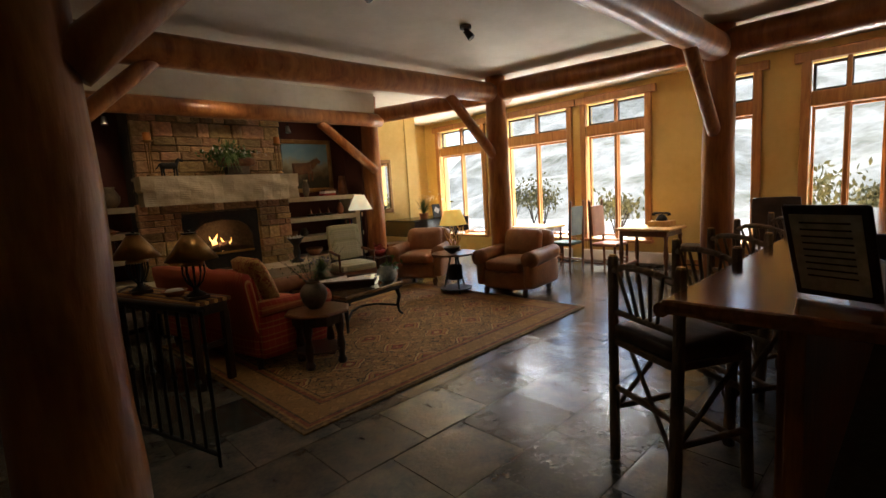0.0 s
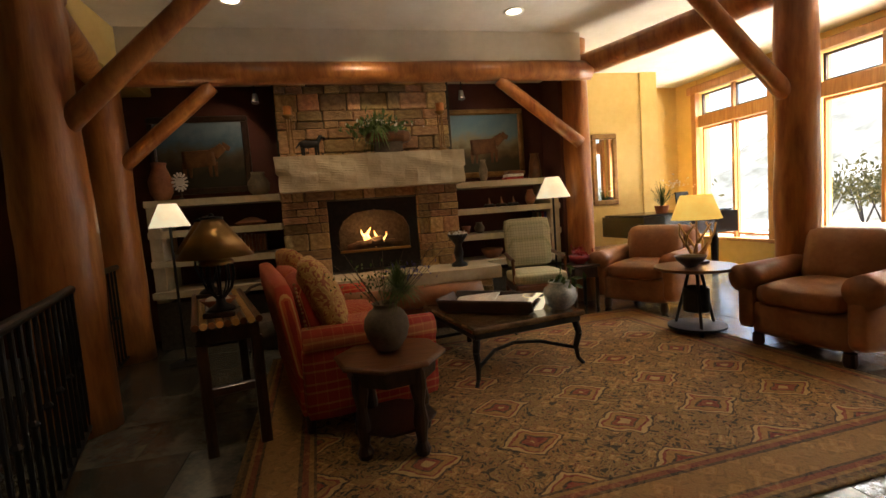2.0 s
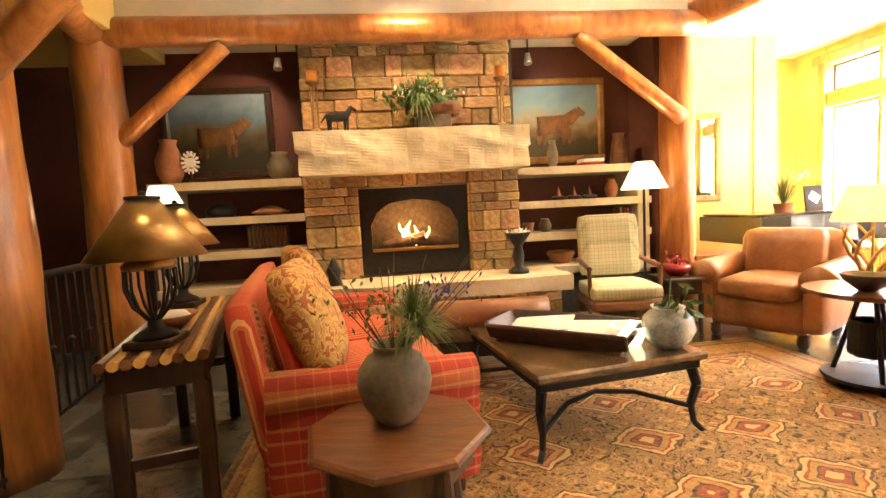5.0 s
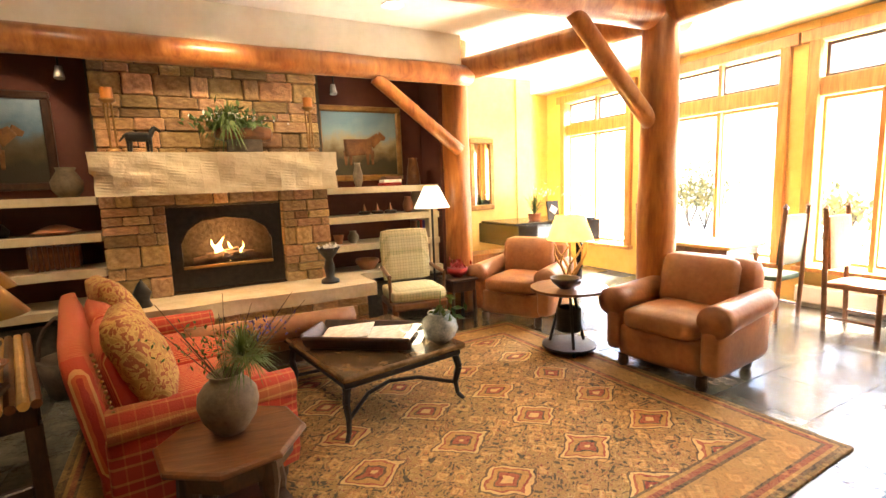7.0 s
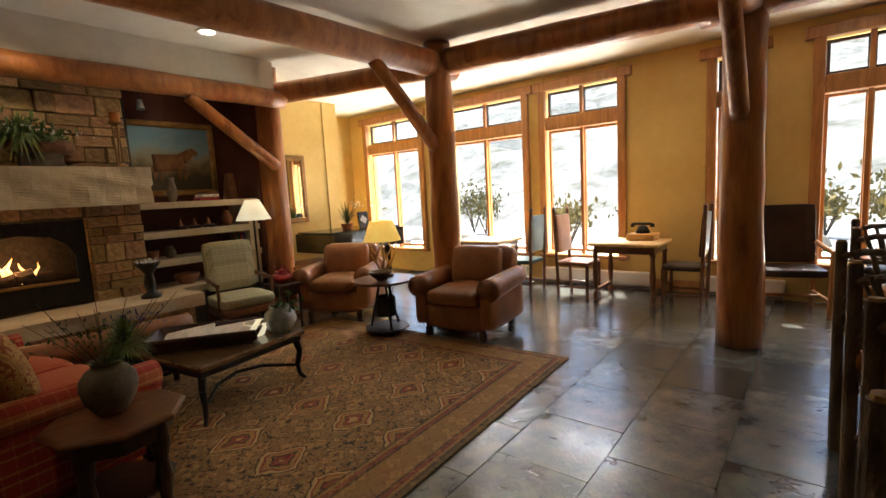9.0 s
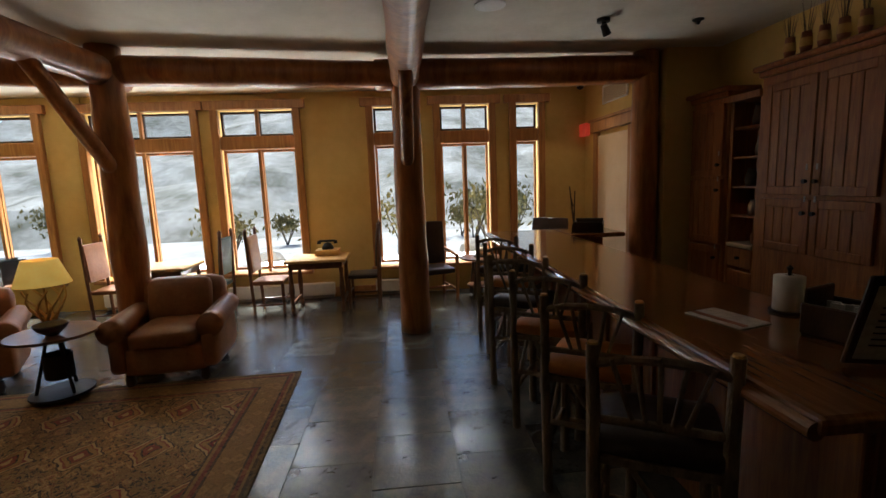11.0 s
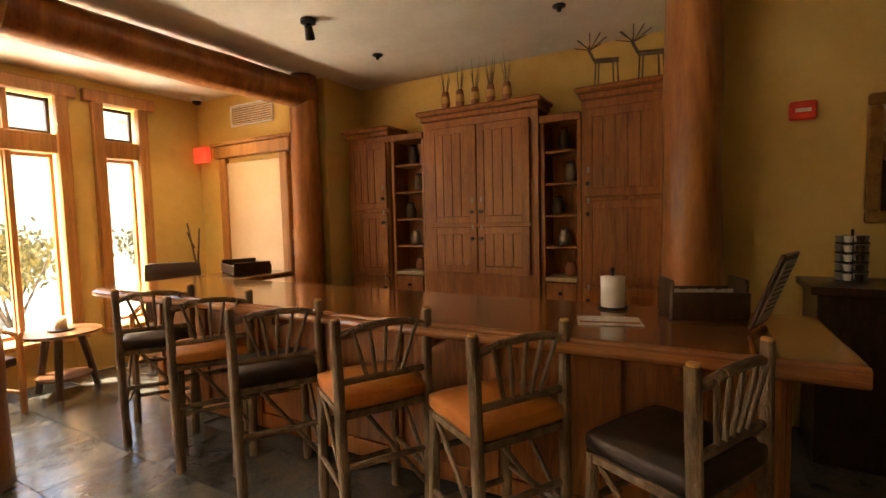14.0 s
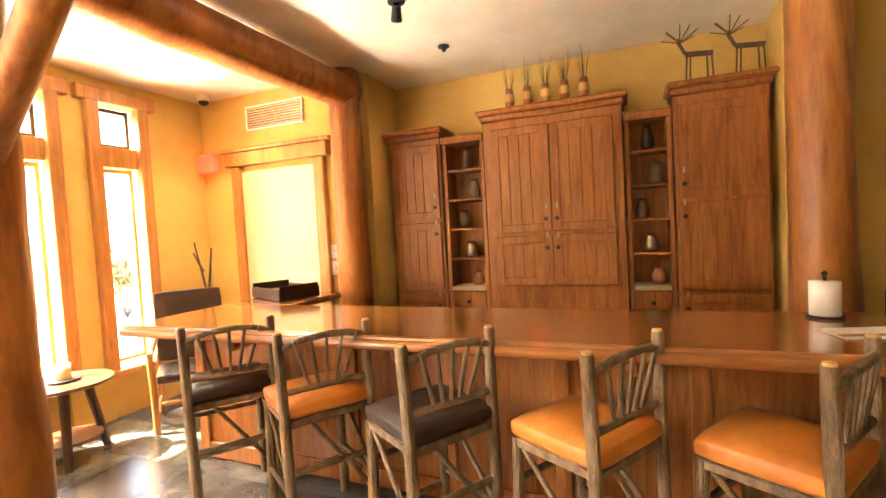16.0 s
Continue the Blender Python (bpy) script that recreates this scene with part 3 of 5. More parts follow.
bmesh.ops.create_cube(ht, size=1)
bmesh.ops.subdivide_edges(ht, edges=list(ht.edges), cuts=10, use_grid_fill=True)
for q in ht.verts:
    q.co = Vector((q.co.x * 2.3, q.co.y * 0.62, q.co.z * 0.13))
    q.co.y += 0.04 * noise.noise(q.co * 4)
    q.co.z += 0.012 * noise.noise(q.co * 7)
    q.co += Vector((0.12, -0.3, 0.56))
part("hearth", ht, SAND, fp, "thick sandstone hearth slab")
part("hearth_base", box((2.16, 0.5, 0.5), (0.1, -0.24, 0.25)), MORTAR, fp)
fb = thing("firebox", pose(-0.46, 10.3, 0), "black metal gas firebox with burning logs", "firebox")
ff = bmesh.new()
W2 = 0.5
arch = [(-0.4, 0.86), (-0.4, 1.1), (-0.34, 1.22), (-0.22, 1.3), (0, 1.33), (0.22, 1.3), (0.34, 1.22), (0.4, 1.1), (0.4, 0.86)]
outer = [(-W2, 0.66), (-W2, 1.1), (-W2, 1.44), (-0.3, 1.44), (0, 1.44), (0.3, 1.44), (W2, 1.44), (W2, 1.1), (W2, 0.66)]
ia = [ff.verts.new((x, -0.005, z)) for x, z in arch]
oa = [ff.verts.new((x, -0.005, z)) for x, z in outer]
for i in range(len(arch) - 1):
    ff.faces.new((oa[i], oa[i + 1], ia[i + 1], ia[i]))
ff.faces.new((oa[0], ia[0], ia[-1], oa[-1]))
ext = bmesh.ops.extrude_face_region(ff, geom=list(ff.faces))
bmesh.ops.translate(ff, vec=(0, 0.04, 0), verts=[g for g in ext["geom"] if isinstance(g, bmesh.types.BMVert)])
part("surround", ff, BLACK, fb)
part("liner", box((1.1, 0.02, 0.84), (0, 0.4, 1.04)), MORTAR, fb)
part("bottom_rail", box((0.8, 0.02, 0.03), (0, -0.015, 0.87)), BRASS, fb)
for i, (a, b) in enumerate((((-0.3, 0.2, 0.88), (0.1, 0.12, 0.98)), ((0.32, 0.2, 0.88), (-0.05, 0.12, 0.95)), ((-0.2, 0.26, 0.92), (0.25, 0.26, 0.92)))):
    part("fire_log", tube(a, b, 0.05, 0.045, rough=0.25, seed=i), TWIG, fb)
for x, z, r in ((-0.12, 0.98, 0.03), (-0.06, 1.0, 0.035), (0.03, 0.95, 0.03), (0.12, 0.94, 0.022)):
    fm = lathe(((0.001, -0.07), (r * 0.8, -0.04), (r, 0), (r * 0.7, 0.04), (r * 0.35, 0.08), (0.001, 0.13)), (0, 0, 0), sides=10)
    for q in fm.verts:
        q.co.x += 0.03 * math.sin(q.co.z * 30 + x * 40)
        q.co.y *= 0.5
    bmesh.ops.translate(fm, vec=(x, 0.14, z), verts=fm.verts)
    part("flame", fm, FLAME, fb, smooth=True)
lamp("fire_light", "POINT", pose(-0.5, 10.42, 1.08), 1.6, (1, 0.45, 0.15), radius=0.08)

# alcove shelves
for side, x0, x1 in (("a", -2.78, -1.46), ("b", 0.54, 1.86)):
    su = thing("stone_shelves", pose((x0 + x1) / 2, 10.55, 0), "built-in alcove shelves of pale sandstone slabs", "shelves", "alcove shelves")
    L = x1 - x0
    part("base", box((L, 0.5, 0.5), (0, 0.01, 0.25)), MORTAR, su)
    for z, dp in ((0.62, 0.62), (0.94, 0.5), (1.25, 0.5), (1.57, 0.52)):
        sl = bmesh.new()
        bmesh.ops.create_cube(sl, size=1)
        bmesh.ops.subdivide_edges(sl, edges=list(sl.edges), cuts=6, use_grid_fill=True)
        for q in sl.verts:
            q.co = Vector((q.co.x * L, q.co.y * dp, q.co.z * 0.07))
            q.co.y += 0.015 * noise.noise(q.co * 5 + Vector((z, x0, 0)))
            q.co.z += z - 0.035
        part("shelf", sl, SAND, su)
    part("upright", box((0.12, 0.48, 1.05), (L / 2 - 0.06 if side == "b" else -L / 2 + 0.06, 0.02, 1.02)), SAND, su)


def painting(name, x, mat_, label, beast):
    p = thing(name, pose(x, 10.8, 2.08), label, "painting")
    part("canvas", box((0.92, 0.02, 0.74), (0, 0, 0), bevel=0), mat_, p)
    fr = bmesh.new()
    for z in (-0.4, 0.4):
        box((1.05, 0.06, 0.07), (0, -0.01, z), fr, 0.015)
    for q in (-0.49, 0.49):
        box((0.07, 0.06, 0.74), (q, -0.01, 0), fr, 0.015)
    part("frame", fr, GILT if beast else DARKWOOD, p)
    an = tube((-0.2, -0.012, -0.05), (0.14, -0.012, -0.03), 0.1, 0.09, sides=16)
    tube((0.12, -0.012, 0.0), (0.24, -0.012, 0.09), 0.07, 0.05, an)
    tube((0.22, -0.012, 0.1), (0.31, -0.012, 0.06), 0.05, 0.025, an)
    for x in (-0.19, -0.13, 0.08, 0.14):
        tube((x, -0.012, -0.08), (x, -0.012, -0.25), 0.025, 0.014, an)
    for q in an.verts:
        q.co.y = -0.012 + (q.co.y + 0.012) * 0.04
    part("painted_shape", an, FUR, p, smooth=True)


painting("bison_painting", -2.3, ART1, "framed oil painting of a dark animal before mountains", False)
painting("elk_painting", 1.1, ART2, "framed oil painting of a tawny animal in a misty valley", True)

# ---- furniture of the lounge ----
rug = tagged(part("area_rug", box((RUG_X, RUG_Y, 0.014), (0, 0, 0), bevel=0.004), RUG), "patterned gold and red wool rug with dark border", "rug")
rug.matrix_world = pose(0.42, 7.9, 0.008, 0, 0, 2)


SOFA = pose(-0.93, 8.55, 0.016, 0, 0, 11)


def sofa():
    s = thing("sofa", SOFA, "red and gold plaid sofa with nailhead trim, pillows on it", "sofa")
    part("base", soft((0.84, 1.7, 0.28), (0, 0, 0.25), r=0.04), REDPLAID, s, smooth=True)
    part("backrest", soft((0.13, 1.74, 0.64), (-0.41, 0, 0.6), rot=(0, -9, 0), r=0.06), REDSTRIPE, s, smooth=True)
    for y in (-0.85, 0.85):
        a = soft((0.82, 0.14, 0.48), (0.02, y, 0.34), r=0.05)
        part("arm", a, REDPLAID, s, smooth=True)
        part("arm_roll", tube((-0.38, y, 0.56), (0.42, y, 0.53), 0.085, 0.08, sides=18, rings=4), REDPLAID, s, smooth=True)
    for y in (-0.39, 0.39):
        part("seat_cushion", soft((0.68, 0.76, 0.15), (0.08, y, 0.44), r=0.06, puff=0.03), REDSTRIPE, s, smooth=True)
        part("back_cushion", soft((0.14, 0.76, 0.42), (-0.28, y, 0.69), rot=(0, -12, 0), r=0.07, puff=0.03), REDSTRIPE, s, smooth=True)
    for x in (-0.36, 0.36):
        for y in (-0.78, 0.78):
            part("leg", tube((x, y, 0.0), (x, y, 0.14), 0.025, 0.035), DARKWOOD, s)
    for i in range(26):
        f = i / 25
        part("nailhead", lathe(((0.009, -0.003), (0.008, 0.003), (0.001, 0.006)), (0, 0, 0), sides=6), BRASS, s).matrix_local = pose(-0.29 - 0.1 * f, -0.872, 0.3 + 0.6 * f, 90)


sofa()
for y, lean, turn in ((-0.6, -22, -8), (0.58, -24, 8)):
    cu = thing("throw_pillow", SOFA @ pose(-0.2, y, 0.78, 0, lean, turn), "gold and rust floral throw pillow leaning on the sofa", "pillow", "throw pillows")
    part("cover", soft((0.12, 0.5, 0.5), (0, 0, 0), r=0.05, puff=0.055), FLORAL, cu, smooth=True)

b = thing("leather_bench", pose(-0.25, 9.3, 0, 0, 0, -4), "rust leather bench with rolled end before the hearth", "bench")
part("seat", soft((1.25, 0.5, 0.2), (0, 0, 0.38), r=0.08), LEATHER, b, smooth=True)
part("bolster", tube((-0.6, -0.28, 0.5), (0.62, -0.28, 0.5), 0.1, sides=18), LEATHER, b, smooth=True)
part("apron", box((1.15, 0.42, 0.12), (0, 0, 0.24)), DARKWOOD, b)
for x in (-0.5, 0.5):
    for y in (-0.18, 0.18):
        part("leg", tube((x, y, 0), (x, y, 0.2), 0.022, 0.035), DARKWOOD, b)


def coffee_table():
    t = thing("coffee_table", pose(0.34, 8.54, 0.016, 0, 0, 9), "square coffee table with brown marble top on black curved iron legs", "table")
    part("tabletop", box((0.95, 1.06, 0.045), (0, 0, 0.4), bevel=0.012), MARBLE, t)
    part("apron", box((0.9, 1.0, 0.05), (0, 0, 0.355), bevel=0.008), BLACK, t)
    for sx in (-1, 1):
        for sy in (-1, 1):
            L = bmesh.new()
            pts = [(0.42, 0.46, 0.34), (0.44, 0.48, 0.24), (0.42, 0.46, 0.13), (0.43, 0.47, 0.04), (0.46, 0.5, 0.0)]
            for p, q, r in zip(pts, pts[1:], (0.028, 0.024, 0.018, 0.016)):
                tube((p[0] * sx, p[1] * sy, p[2]), (q[0] * sx, q[1] * sy, q[2]), r, r * 0.9, L, sides=8, rings=2)
            part("leg", L, BLACK, t)
    for sy in (-1, 1):
        S = bmesh.new()
        pp = [(-0.42, 0.46 * sy, 0.12), (-0.2, 0.3 * sy, 0.17), (0, 0.24 * sy, 0.18), (0.2, 0.3 * sy, 0.17), (0.42, 0.46 * sy, 0.12)]
        for p, q in zip(pp, pp[1:]):
            tube(p, q, 0.014, bm=S, sides=8, rings=2)
        part("stretcher", S, BLACK, t)


coffee_table()
tr = thing("dough_bowl", pose(0.28, 8.5, 0.439, 0, 0, -38), "dark carved wooden dough bowl holding newspapers", "bowl")
tb = box((0.72, 0.34, 0.03), (0, 0, 0.02), bevel=0.01)
for y in (-0.18, 0.18):
    box((0.78, 0.03, 0.11), (0, y, 0.06), tb, 0.01, rot=(-35 if y > 0 else 35, 0, 0))
for x in (-0.38, 0.38):
    box((0.03, 0.34, 0.11), (x, 0, 0.06), tb, 0.01, rot=(0, 35 if x > 0 else -35, 0))
part("tray", tb, DARKWOOD, tr)
for i, (x, y, r) in enumerate(((-0.12, 0.02, 8), (0.14, -0.03, -5))):
    nw = thing("newspaper", pose(0.28 + x * 0.8, 8.5 - x * 0.6 + y, 0.512 + 0.008 * i, 4, -6, -38 + r), "folded printed newspaper lying in the bowl", "newspaper", "newspapers")
    part("sheet", soft((0.36, 0.28, 0.018), (0, 0, 0), r=0.008, puff=0.006), PAPER, nw)
cb = thing("candle_bowl", pose(0.58, 8.3, 0.439), "pale glowing conical glass candle bowl", "candle")
part("bowl", lathe(((0.05, 0), (0.06, 0.01), (0.1, 0.11), (0.092, 0.11), (0.052, 0.02), (0.001, 0.018))), SHADE, cb, smooth=True)
gj = thing("ginger_jar", pose(0.75, 8.22, 0.439), "blue and white china bowl with trailing ivy", "planter")
part("jar", lathe(((0.06, 0), (0.11, 0.04), (0.135, 0.1), (0.12, 0.16), (0.075, 0.2), (0.085, 0.215), (0.07, 0.2), (0.06, 0.15))), CHINA, gj, smooth=True)
part("ivy", leaves(46, (0.15, 0.13, 0.12), (0.06, 0, 0.2), 0.035, 3), LEAF, gj)
part("stem", tube((0, 0, 0.15), (0.03, 0.02, 0.36), 0.004), LEAF, gj)


def octagon_table():
    t = thing("octagon_table", pose(-0.67, 7.42, 0.016, 0, 0, -12), "octagonal brown wooden side table with turned legs", "table")
    part("tabletop", lathe(((0.27, 0), (0.3, 0.008), (0.305, 0.018), (0.3, 0.028), (0.288, 0.034), (0.001, 0.034)), (0, 0, 0.475), sides=8), MIDWOOD, t)
    part("apron", lathe(((0.24, 0), (0.25, 0.09)), (0, 0, 0.388), sides=8), DARKWOOD, t)
    for i in range(4):
        w = math.pi / 4 + i * math.pi / 2
        part("leg", lathe(((0.035, 0), (0.045, 0.03), (0.026, 0.07), (0.042, 0.18), (0.028, 0.27), (0.045, 0.36), (0.04, 0.45)), (0.21 * math.cos(w), 0.21 * math.sin(w), 0), sides=12), DARKWOOD, t)
    part("shelf", lathe(((0.22, 0), (0.23, 0.02), (0.001, 0.021)), (0, 0, 0.13), sides=8), DARKWOOD, t)


octagon_table()
jp = thing("flower_urn", pose(-0.67, 7.46, 0.526), "weathered clay urn with pine sprigs and blue wildflowers", "vase")
part("urn", lathe(((0.055, 0), (0.075, 0.02), (0.108, 0.07), (0.124, 0.13), (0.118, 0.18), (0.09, 0.22), (0.066, 0.232), (0.064, 0.25), (0.075, 0.262), (0.066, 0.262), (0.055, 0.22))), CLAY, jp, smooth=True)
part("pine_sprig", blade_clump(420, 0.17, 2.0, 0.002, (0.07, -0.06, 0.34), 5, 0.35), PINE, jp)
part("pine_spray", blade_clump(160, 0.15, 2.0, 0.0018, (0.1, 0.02, 0.3), 6, 0.3), PINE, jp)
st = bmesh.new()
rn = random.Random(8)
for _ in range(16):
    tube((0, 0, 0.2), (rn.uniform(-0.3, 0.35), rn.uniform(-0.1, 0.25), rn.uniform(0.42, 0.6)), 0.003, 0.0012, st, sides=5, rings=2)
part("stem_spray", st, TWIG, jp)
part("blue_blossoms", leaves(90, (0.16, 0.12, 0.06), (0.16, 0.08, 0.42), 0.011, 9), BLUE, jp)
part("grey_leaves", leaves(160, (0.26, 0.16, 0.1), (-0.04, 0.06, 0.38), 0.012, 10), LEAF, jp)


def console():
    t = thing("console_table", pose(-1.68, 8.27, 0, 0, 0, 15), "narrow sofa table with slatted bamboo top and dark legs", "table")
    for i in range(9):
        part("slat", tube((-0.16 + i * 0.04, -0.66, 0.74), (-0.16 + i * 0.04, 0.66, 0.74), 0.02, sides=8, rings=2), CUT if i % 2 else MIDWOOD, t)
    part("apron", box((0.32, 1.26, 0.09), (0, 0, 0.675)), DARKWOOD, t)
    for x in (-0.14, 0.14):
        for y in (-0.6, 0.6):
            part("leg", box((0.06, 0.06, 0.64), (x, y, 0.32)), DARKWOOD, t)
    for y in (-0.6, 0.6):
        part("stretcher", box((0.22, 0.035, 0.05), (0, y, 0.36)), DARKWOOD, t)


console()


def table_lamp(x, y, s=1.0):
    a = thing("table_lamp", pose(x, y, 0.76), "iron cage table lamp with conical brass shade, unlit outside", "lamp", "cage lamps")
    part("base", box((0.17, 0.17, 0.03), (0, 0, 0.015)), DARKWOOD, a)
    part("foot", lathe(((0.08, 0.03), (0.07, 0.045), (0.028, 0.07), (0.022, 0.11))), BLACK, a, smooth=True)
    for i in range(10):
        w = i * math.pi / 5
        rb = bmesh.new()
        pp = [(0.022, 0.1), (0.065, 0.15), (0.088, 0.22), (0.085, 0.3)]
        for p, q in zip(pp, pp[1:]):
            tube((p[0] * math.cos(w), p[0] * math.sin(w), p[1]), (q[0] * math.cos(w), q[0] * math.sin(w), q[1]), 0.006, bm=rb, sides=6, rings=1)
        part("rib", rb, BLACK, a)
    part("collar", lathe(((0.088, 0.29), (0.094, 0.305), (0.07, 0.33), (0.001, 0.335))), BRASS, a, smooth=True)
    part("shade", lathe(((0.205, 0.335), (0.05, 0.555), (0.045, 0.555), (0.198, 0.335)), sides=36), BRASS, a, "brass-coloured metal cone shade", smooth=True)
    part("finial", lathe(((0.06, 0.55), (0.06, 0.562), (0.015, 0.566), (0.012, 0.58), (0.001, 0.585))), BLACK, a)
    lamp("lamp_light", "POINT", pose(x, y, 1.2), 1.1, (1, 0.72, 0.4))


table_lamp(-1.57, 7.8)
table_lamp(-1.82, 8.62)
dish = thing("wooden_dish", pose(-1.66, 8.12, 0.762), "red-brown wooden dish of pale fruit", "dish")
part("dish", lathe(((0.06, 0), (0.11, 0.05), (0.1, 0.05), (0.05, 0.015), (0.001, 0.012))), TERRA, dish, smooth=True)
part("contents", lathe(((0.085, 0.03), (0.06, 0.06), (0.001, 0.07))), WHITE, dish, smooth=True)


def armchair(m):
    a = thing("armchair", m, "tan leather club armchair with rolled arms", "armchair", "leather armchairs")
    part("base", soft((0.78, 0.7, 0.28), (0, 0, 0.24), r=0.05), LEATHER, a, smooth=True)
    part("seat_cushion", soft((0.68, 0.58, 0.18), (-0.1, 0, 0.44), r=0.07, puff=0.025), LEATHER, a, smooth=True)
    part("backrest", soft((0.24, 0.8, 0.6), (0.33, 0, 0.6), rot=(0, 12, 0), r=0.11), LEATHER, a, smooth=True)
    part("back_cushion", soft((0.18, 0.6, 0.46), (0.19, 0, 0.68), rot=(0, 12, 0), r=0.08, puff=0.03), LEATHER, a, smooth=True)
    for y in (-0.39, 0.39):
        part("arm_panel", soft((0.8, 0.16, 0.38), (0, y, 0.32), r=0.06), LEATHER, a, smooth=True)
        part("rolled_arm", tube((-0.4, y * 1.06, 0.54), (0.36, y * 1.06, 0.58), 0.115, 0.1, sides=18), LEATHER, a, smooth=True)
    for x in (-0.34, 0.34):
        for y in (-0.32, 0.32):
            part("foot", lathe(((0.03, 0), (0.045, 0.04), (0.04, 0.11)), (x, y, 0), sides=12), DARKWOOD, a)
    return a


ch = armchair(pose(2.55, 9.58, 0, 0, 0, 28))
copy_thing(ch, pose(2.69, 7.66, 0, 0, 0, 6))

dt = thing("drinks_table", pose(2.18, 8.44, 0), "round copper-topped side table on an iron stem", "table")
part("tabletop", lathe(((0.32, 0), (0.34, 0.01), (0.34, 0.03), (0.001, 0.032)), (0, 0, 0.58)), MIDWOOD, dt)
part("drum", lathe(((0.1, 0), (0.11, 0.01), (0.11, 0.2), (0.1, 0.22)), (0, 0, 0.2)), BLACK, dt)
part("base", lathe(((0.24, 0), (0.24, 0.02), (0.02, 0.03)), (0, 0, 0.06)), BLACK, dt)
for i in range(3):
    w = i * 2.094
    part("leg", tube((0.2 * math.cos(w), 0.2 * math.sin(w), 0), (0.05 * math.cos(w), 0.05 * math.sin(w), 0.58), 0.014), BLACK, dt)
al = thing("antler_lamp", pose(2.3, 8.55, 0.614), "antler table lamp with glowing yellow shade", "lamp")
an = bmesh.new()
for i in range(7):
    w = i * 0.9
    p = Vector((0, 0, 0.02))
    for k in range(4):
        q = p + Vector((math.cos(w + k * 0.8) * 0.06, math.sin(w + k * 0.8) * 0.06, 0.085))
        tube(p, q, 0.014 - k * 0.002, bm=an, sides=7, rings=1)
        p = q
part("antlers", an, CUT, al, "pale branching antlers")
part("base", lathe(((0.1, 0), (0.1, 0.02), (0.02, 0.03))), DARKWOOD, al)
part("stem", tube((0, 0, 0.02), (0, 0, 0.5), 0.008), BRASS, al)
part("shade", lathe(((0.21, 0.4), (0.13, 0.62), (0.125, 0.62), (0.205, 0.4))), YSHADE, al, "yellow parchment shade", smooth=True)
lamp("antler_light", "POINT", pose(2.3, 8.55, 1.1), 1.5, (1, 0.7, 0.3))
bo = thing("carved_boat", pose(2.08, 8.38, 0.614, 0, 0, 30), "small dark carved wooden bowl", "bowl")
part("bowl", lathe(((0.04, 0), (0.11, 0.06), (0.13, 0.1), (0.115, 0.09), (0.03, 0.02), (0.001, 0.02))), DARKWOOD, bo, smooth=True)

gc = thing("plaid_chair", pose(1.24, 9.76, 0, 0, 0, -8), "green plaid upholstered open-arm chair with carved wooden legs", "armchair")
part("seat", soft((0.58, 0.54, 0.13), (0, 0, 0.46), r=0.05, puff=0.015), GREENPLAID, gc)
part("backrest", soft((0.54, 0.12, 0.56), (0, 0.26, 0.82), rot=(-8, 0, 0), r=0.055), GREENPLAID, gc)
part("seat_frame", box((0.58, 0.54, 0.09), (0, 0, 0.36), bevel=0.02), MIDWOOD, gc)
for x in (-0.26, 0.26):
    part("arm", tube((x * 1.12, -0.18, 0.66), (x * 1.05, 0.24, 0.7), 0.022), MIDWOOD, gc)
    part("arm_post", tube((x * 1.08, -0.16, 0.4), (x * 1.12, -0.17, 0.66), 0.018), MIDWOOD, gc)
    for y in (-0.23, 0.23):
        part("leg", lathe(((0.02, 0), (0.025, 0.03), (0.016, 0.08), (0.035, 0.3), (0.03, 0.36)), (x, y, 0), sides=10), MIDWOOD, gc)
fl = thing("floor_lamp", pose(1.62, 10.0, 0), "slim black floor lamp with lit cream shade", "lamp")
part("base", lathe(((0.14, 0), (0.14, 0.02), (0.02, 0.04))), BLACK, fl)
part("pole", tube((0, 0, 0.02), (0, 0, 1.5), 0.012), BLACK, fl)
part("shade", lathe(((0.2, 1.31), (0.08, 1.55), (0.075, 1.55), (0.195, 1.31))), SHADE, fl, "lit cream fabric shade", smooth=True)
lamp("floor_lamp_light", "POINT", pose(1.62, 10.0, 1.4), 2.5, (1, 0.72, 0.4))
f2 = thing("floor_lamp", pose(-2.36, 9.65, 0), "slim black floor lamp with lit cream shade", "lamp")
part("base", lathe(((0.14, 0), (0.14, 0.02), (0.02, 0.04))), BLACK, f2)
part("pole", tube((0, 0, 0.02), (0, 0, 1.46), 0.012), BLACK, f2)
part("shade", lathe(((0.17, 1.29), (0.075, 1.5), (0.07, 1.5), (0.165, 1.29))), SHADE, f2, "lit cream fabric shade", smooth=True)
lamp("floor_lamp_light", "POINT", pose(-2.36, 9.65, 1.36), 2.2, (1, 0.72, 0.4))
ls = thing("end_table", pose(1.86, 9.9, 0), "small dark square end table", "table")
part("tabletop", box((0.36, 0.36, 0.03), (0, 0, 0.5)), DARKWOOD, ls)
part("drawer", box((0.3, 0.3, 0.12), (0, 0, 0.42)), DARKWOOD, ls)
for x in (-0.14, 0.14):
    for y in (-0.14, 0.14):
        part("leg", box((0.035, 0.035, 0.37), (x, y, 0.185)), DARKWOOD, ls)
rf = thing("red_flower_bowl", pose(1.86, 9.9, 0.517), "red bowl of red blossoms", "bowl")
part("bowl", lathe(((0.06, 0), (0.12, 0.05), (0.12, 0.1), (0.1, 0.1), (0.001, 0.08))), RED, rf, smooth=True)
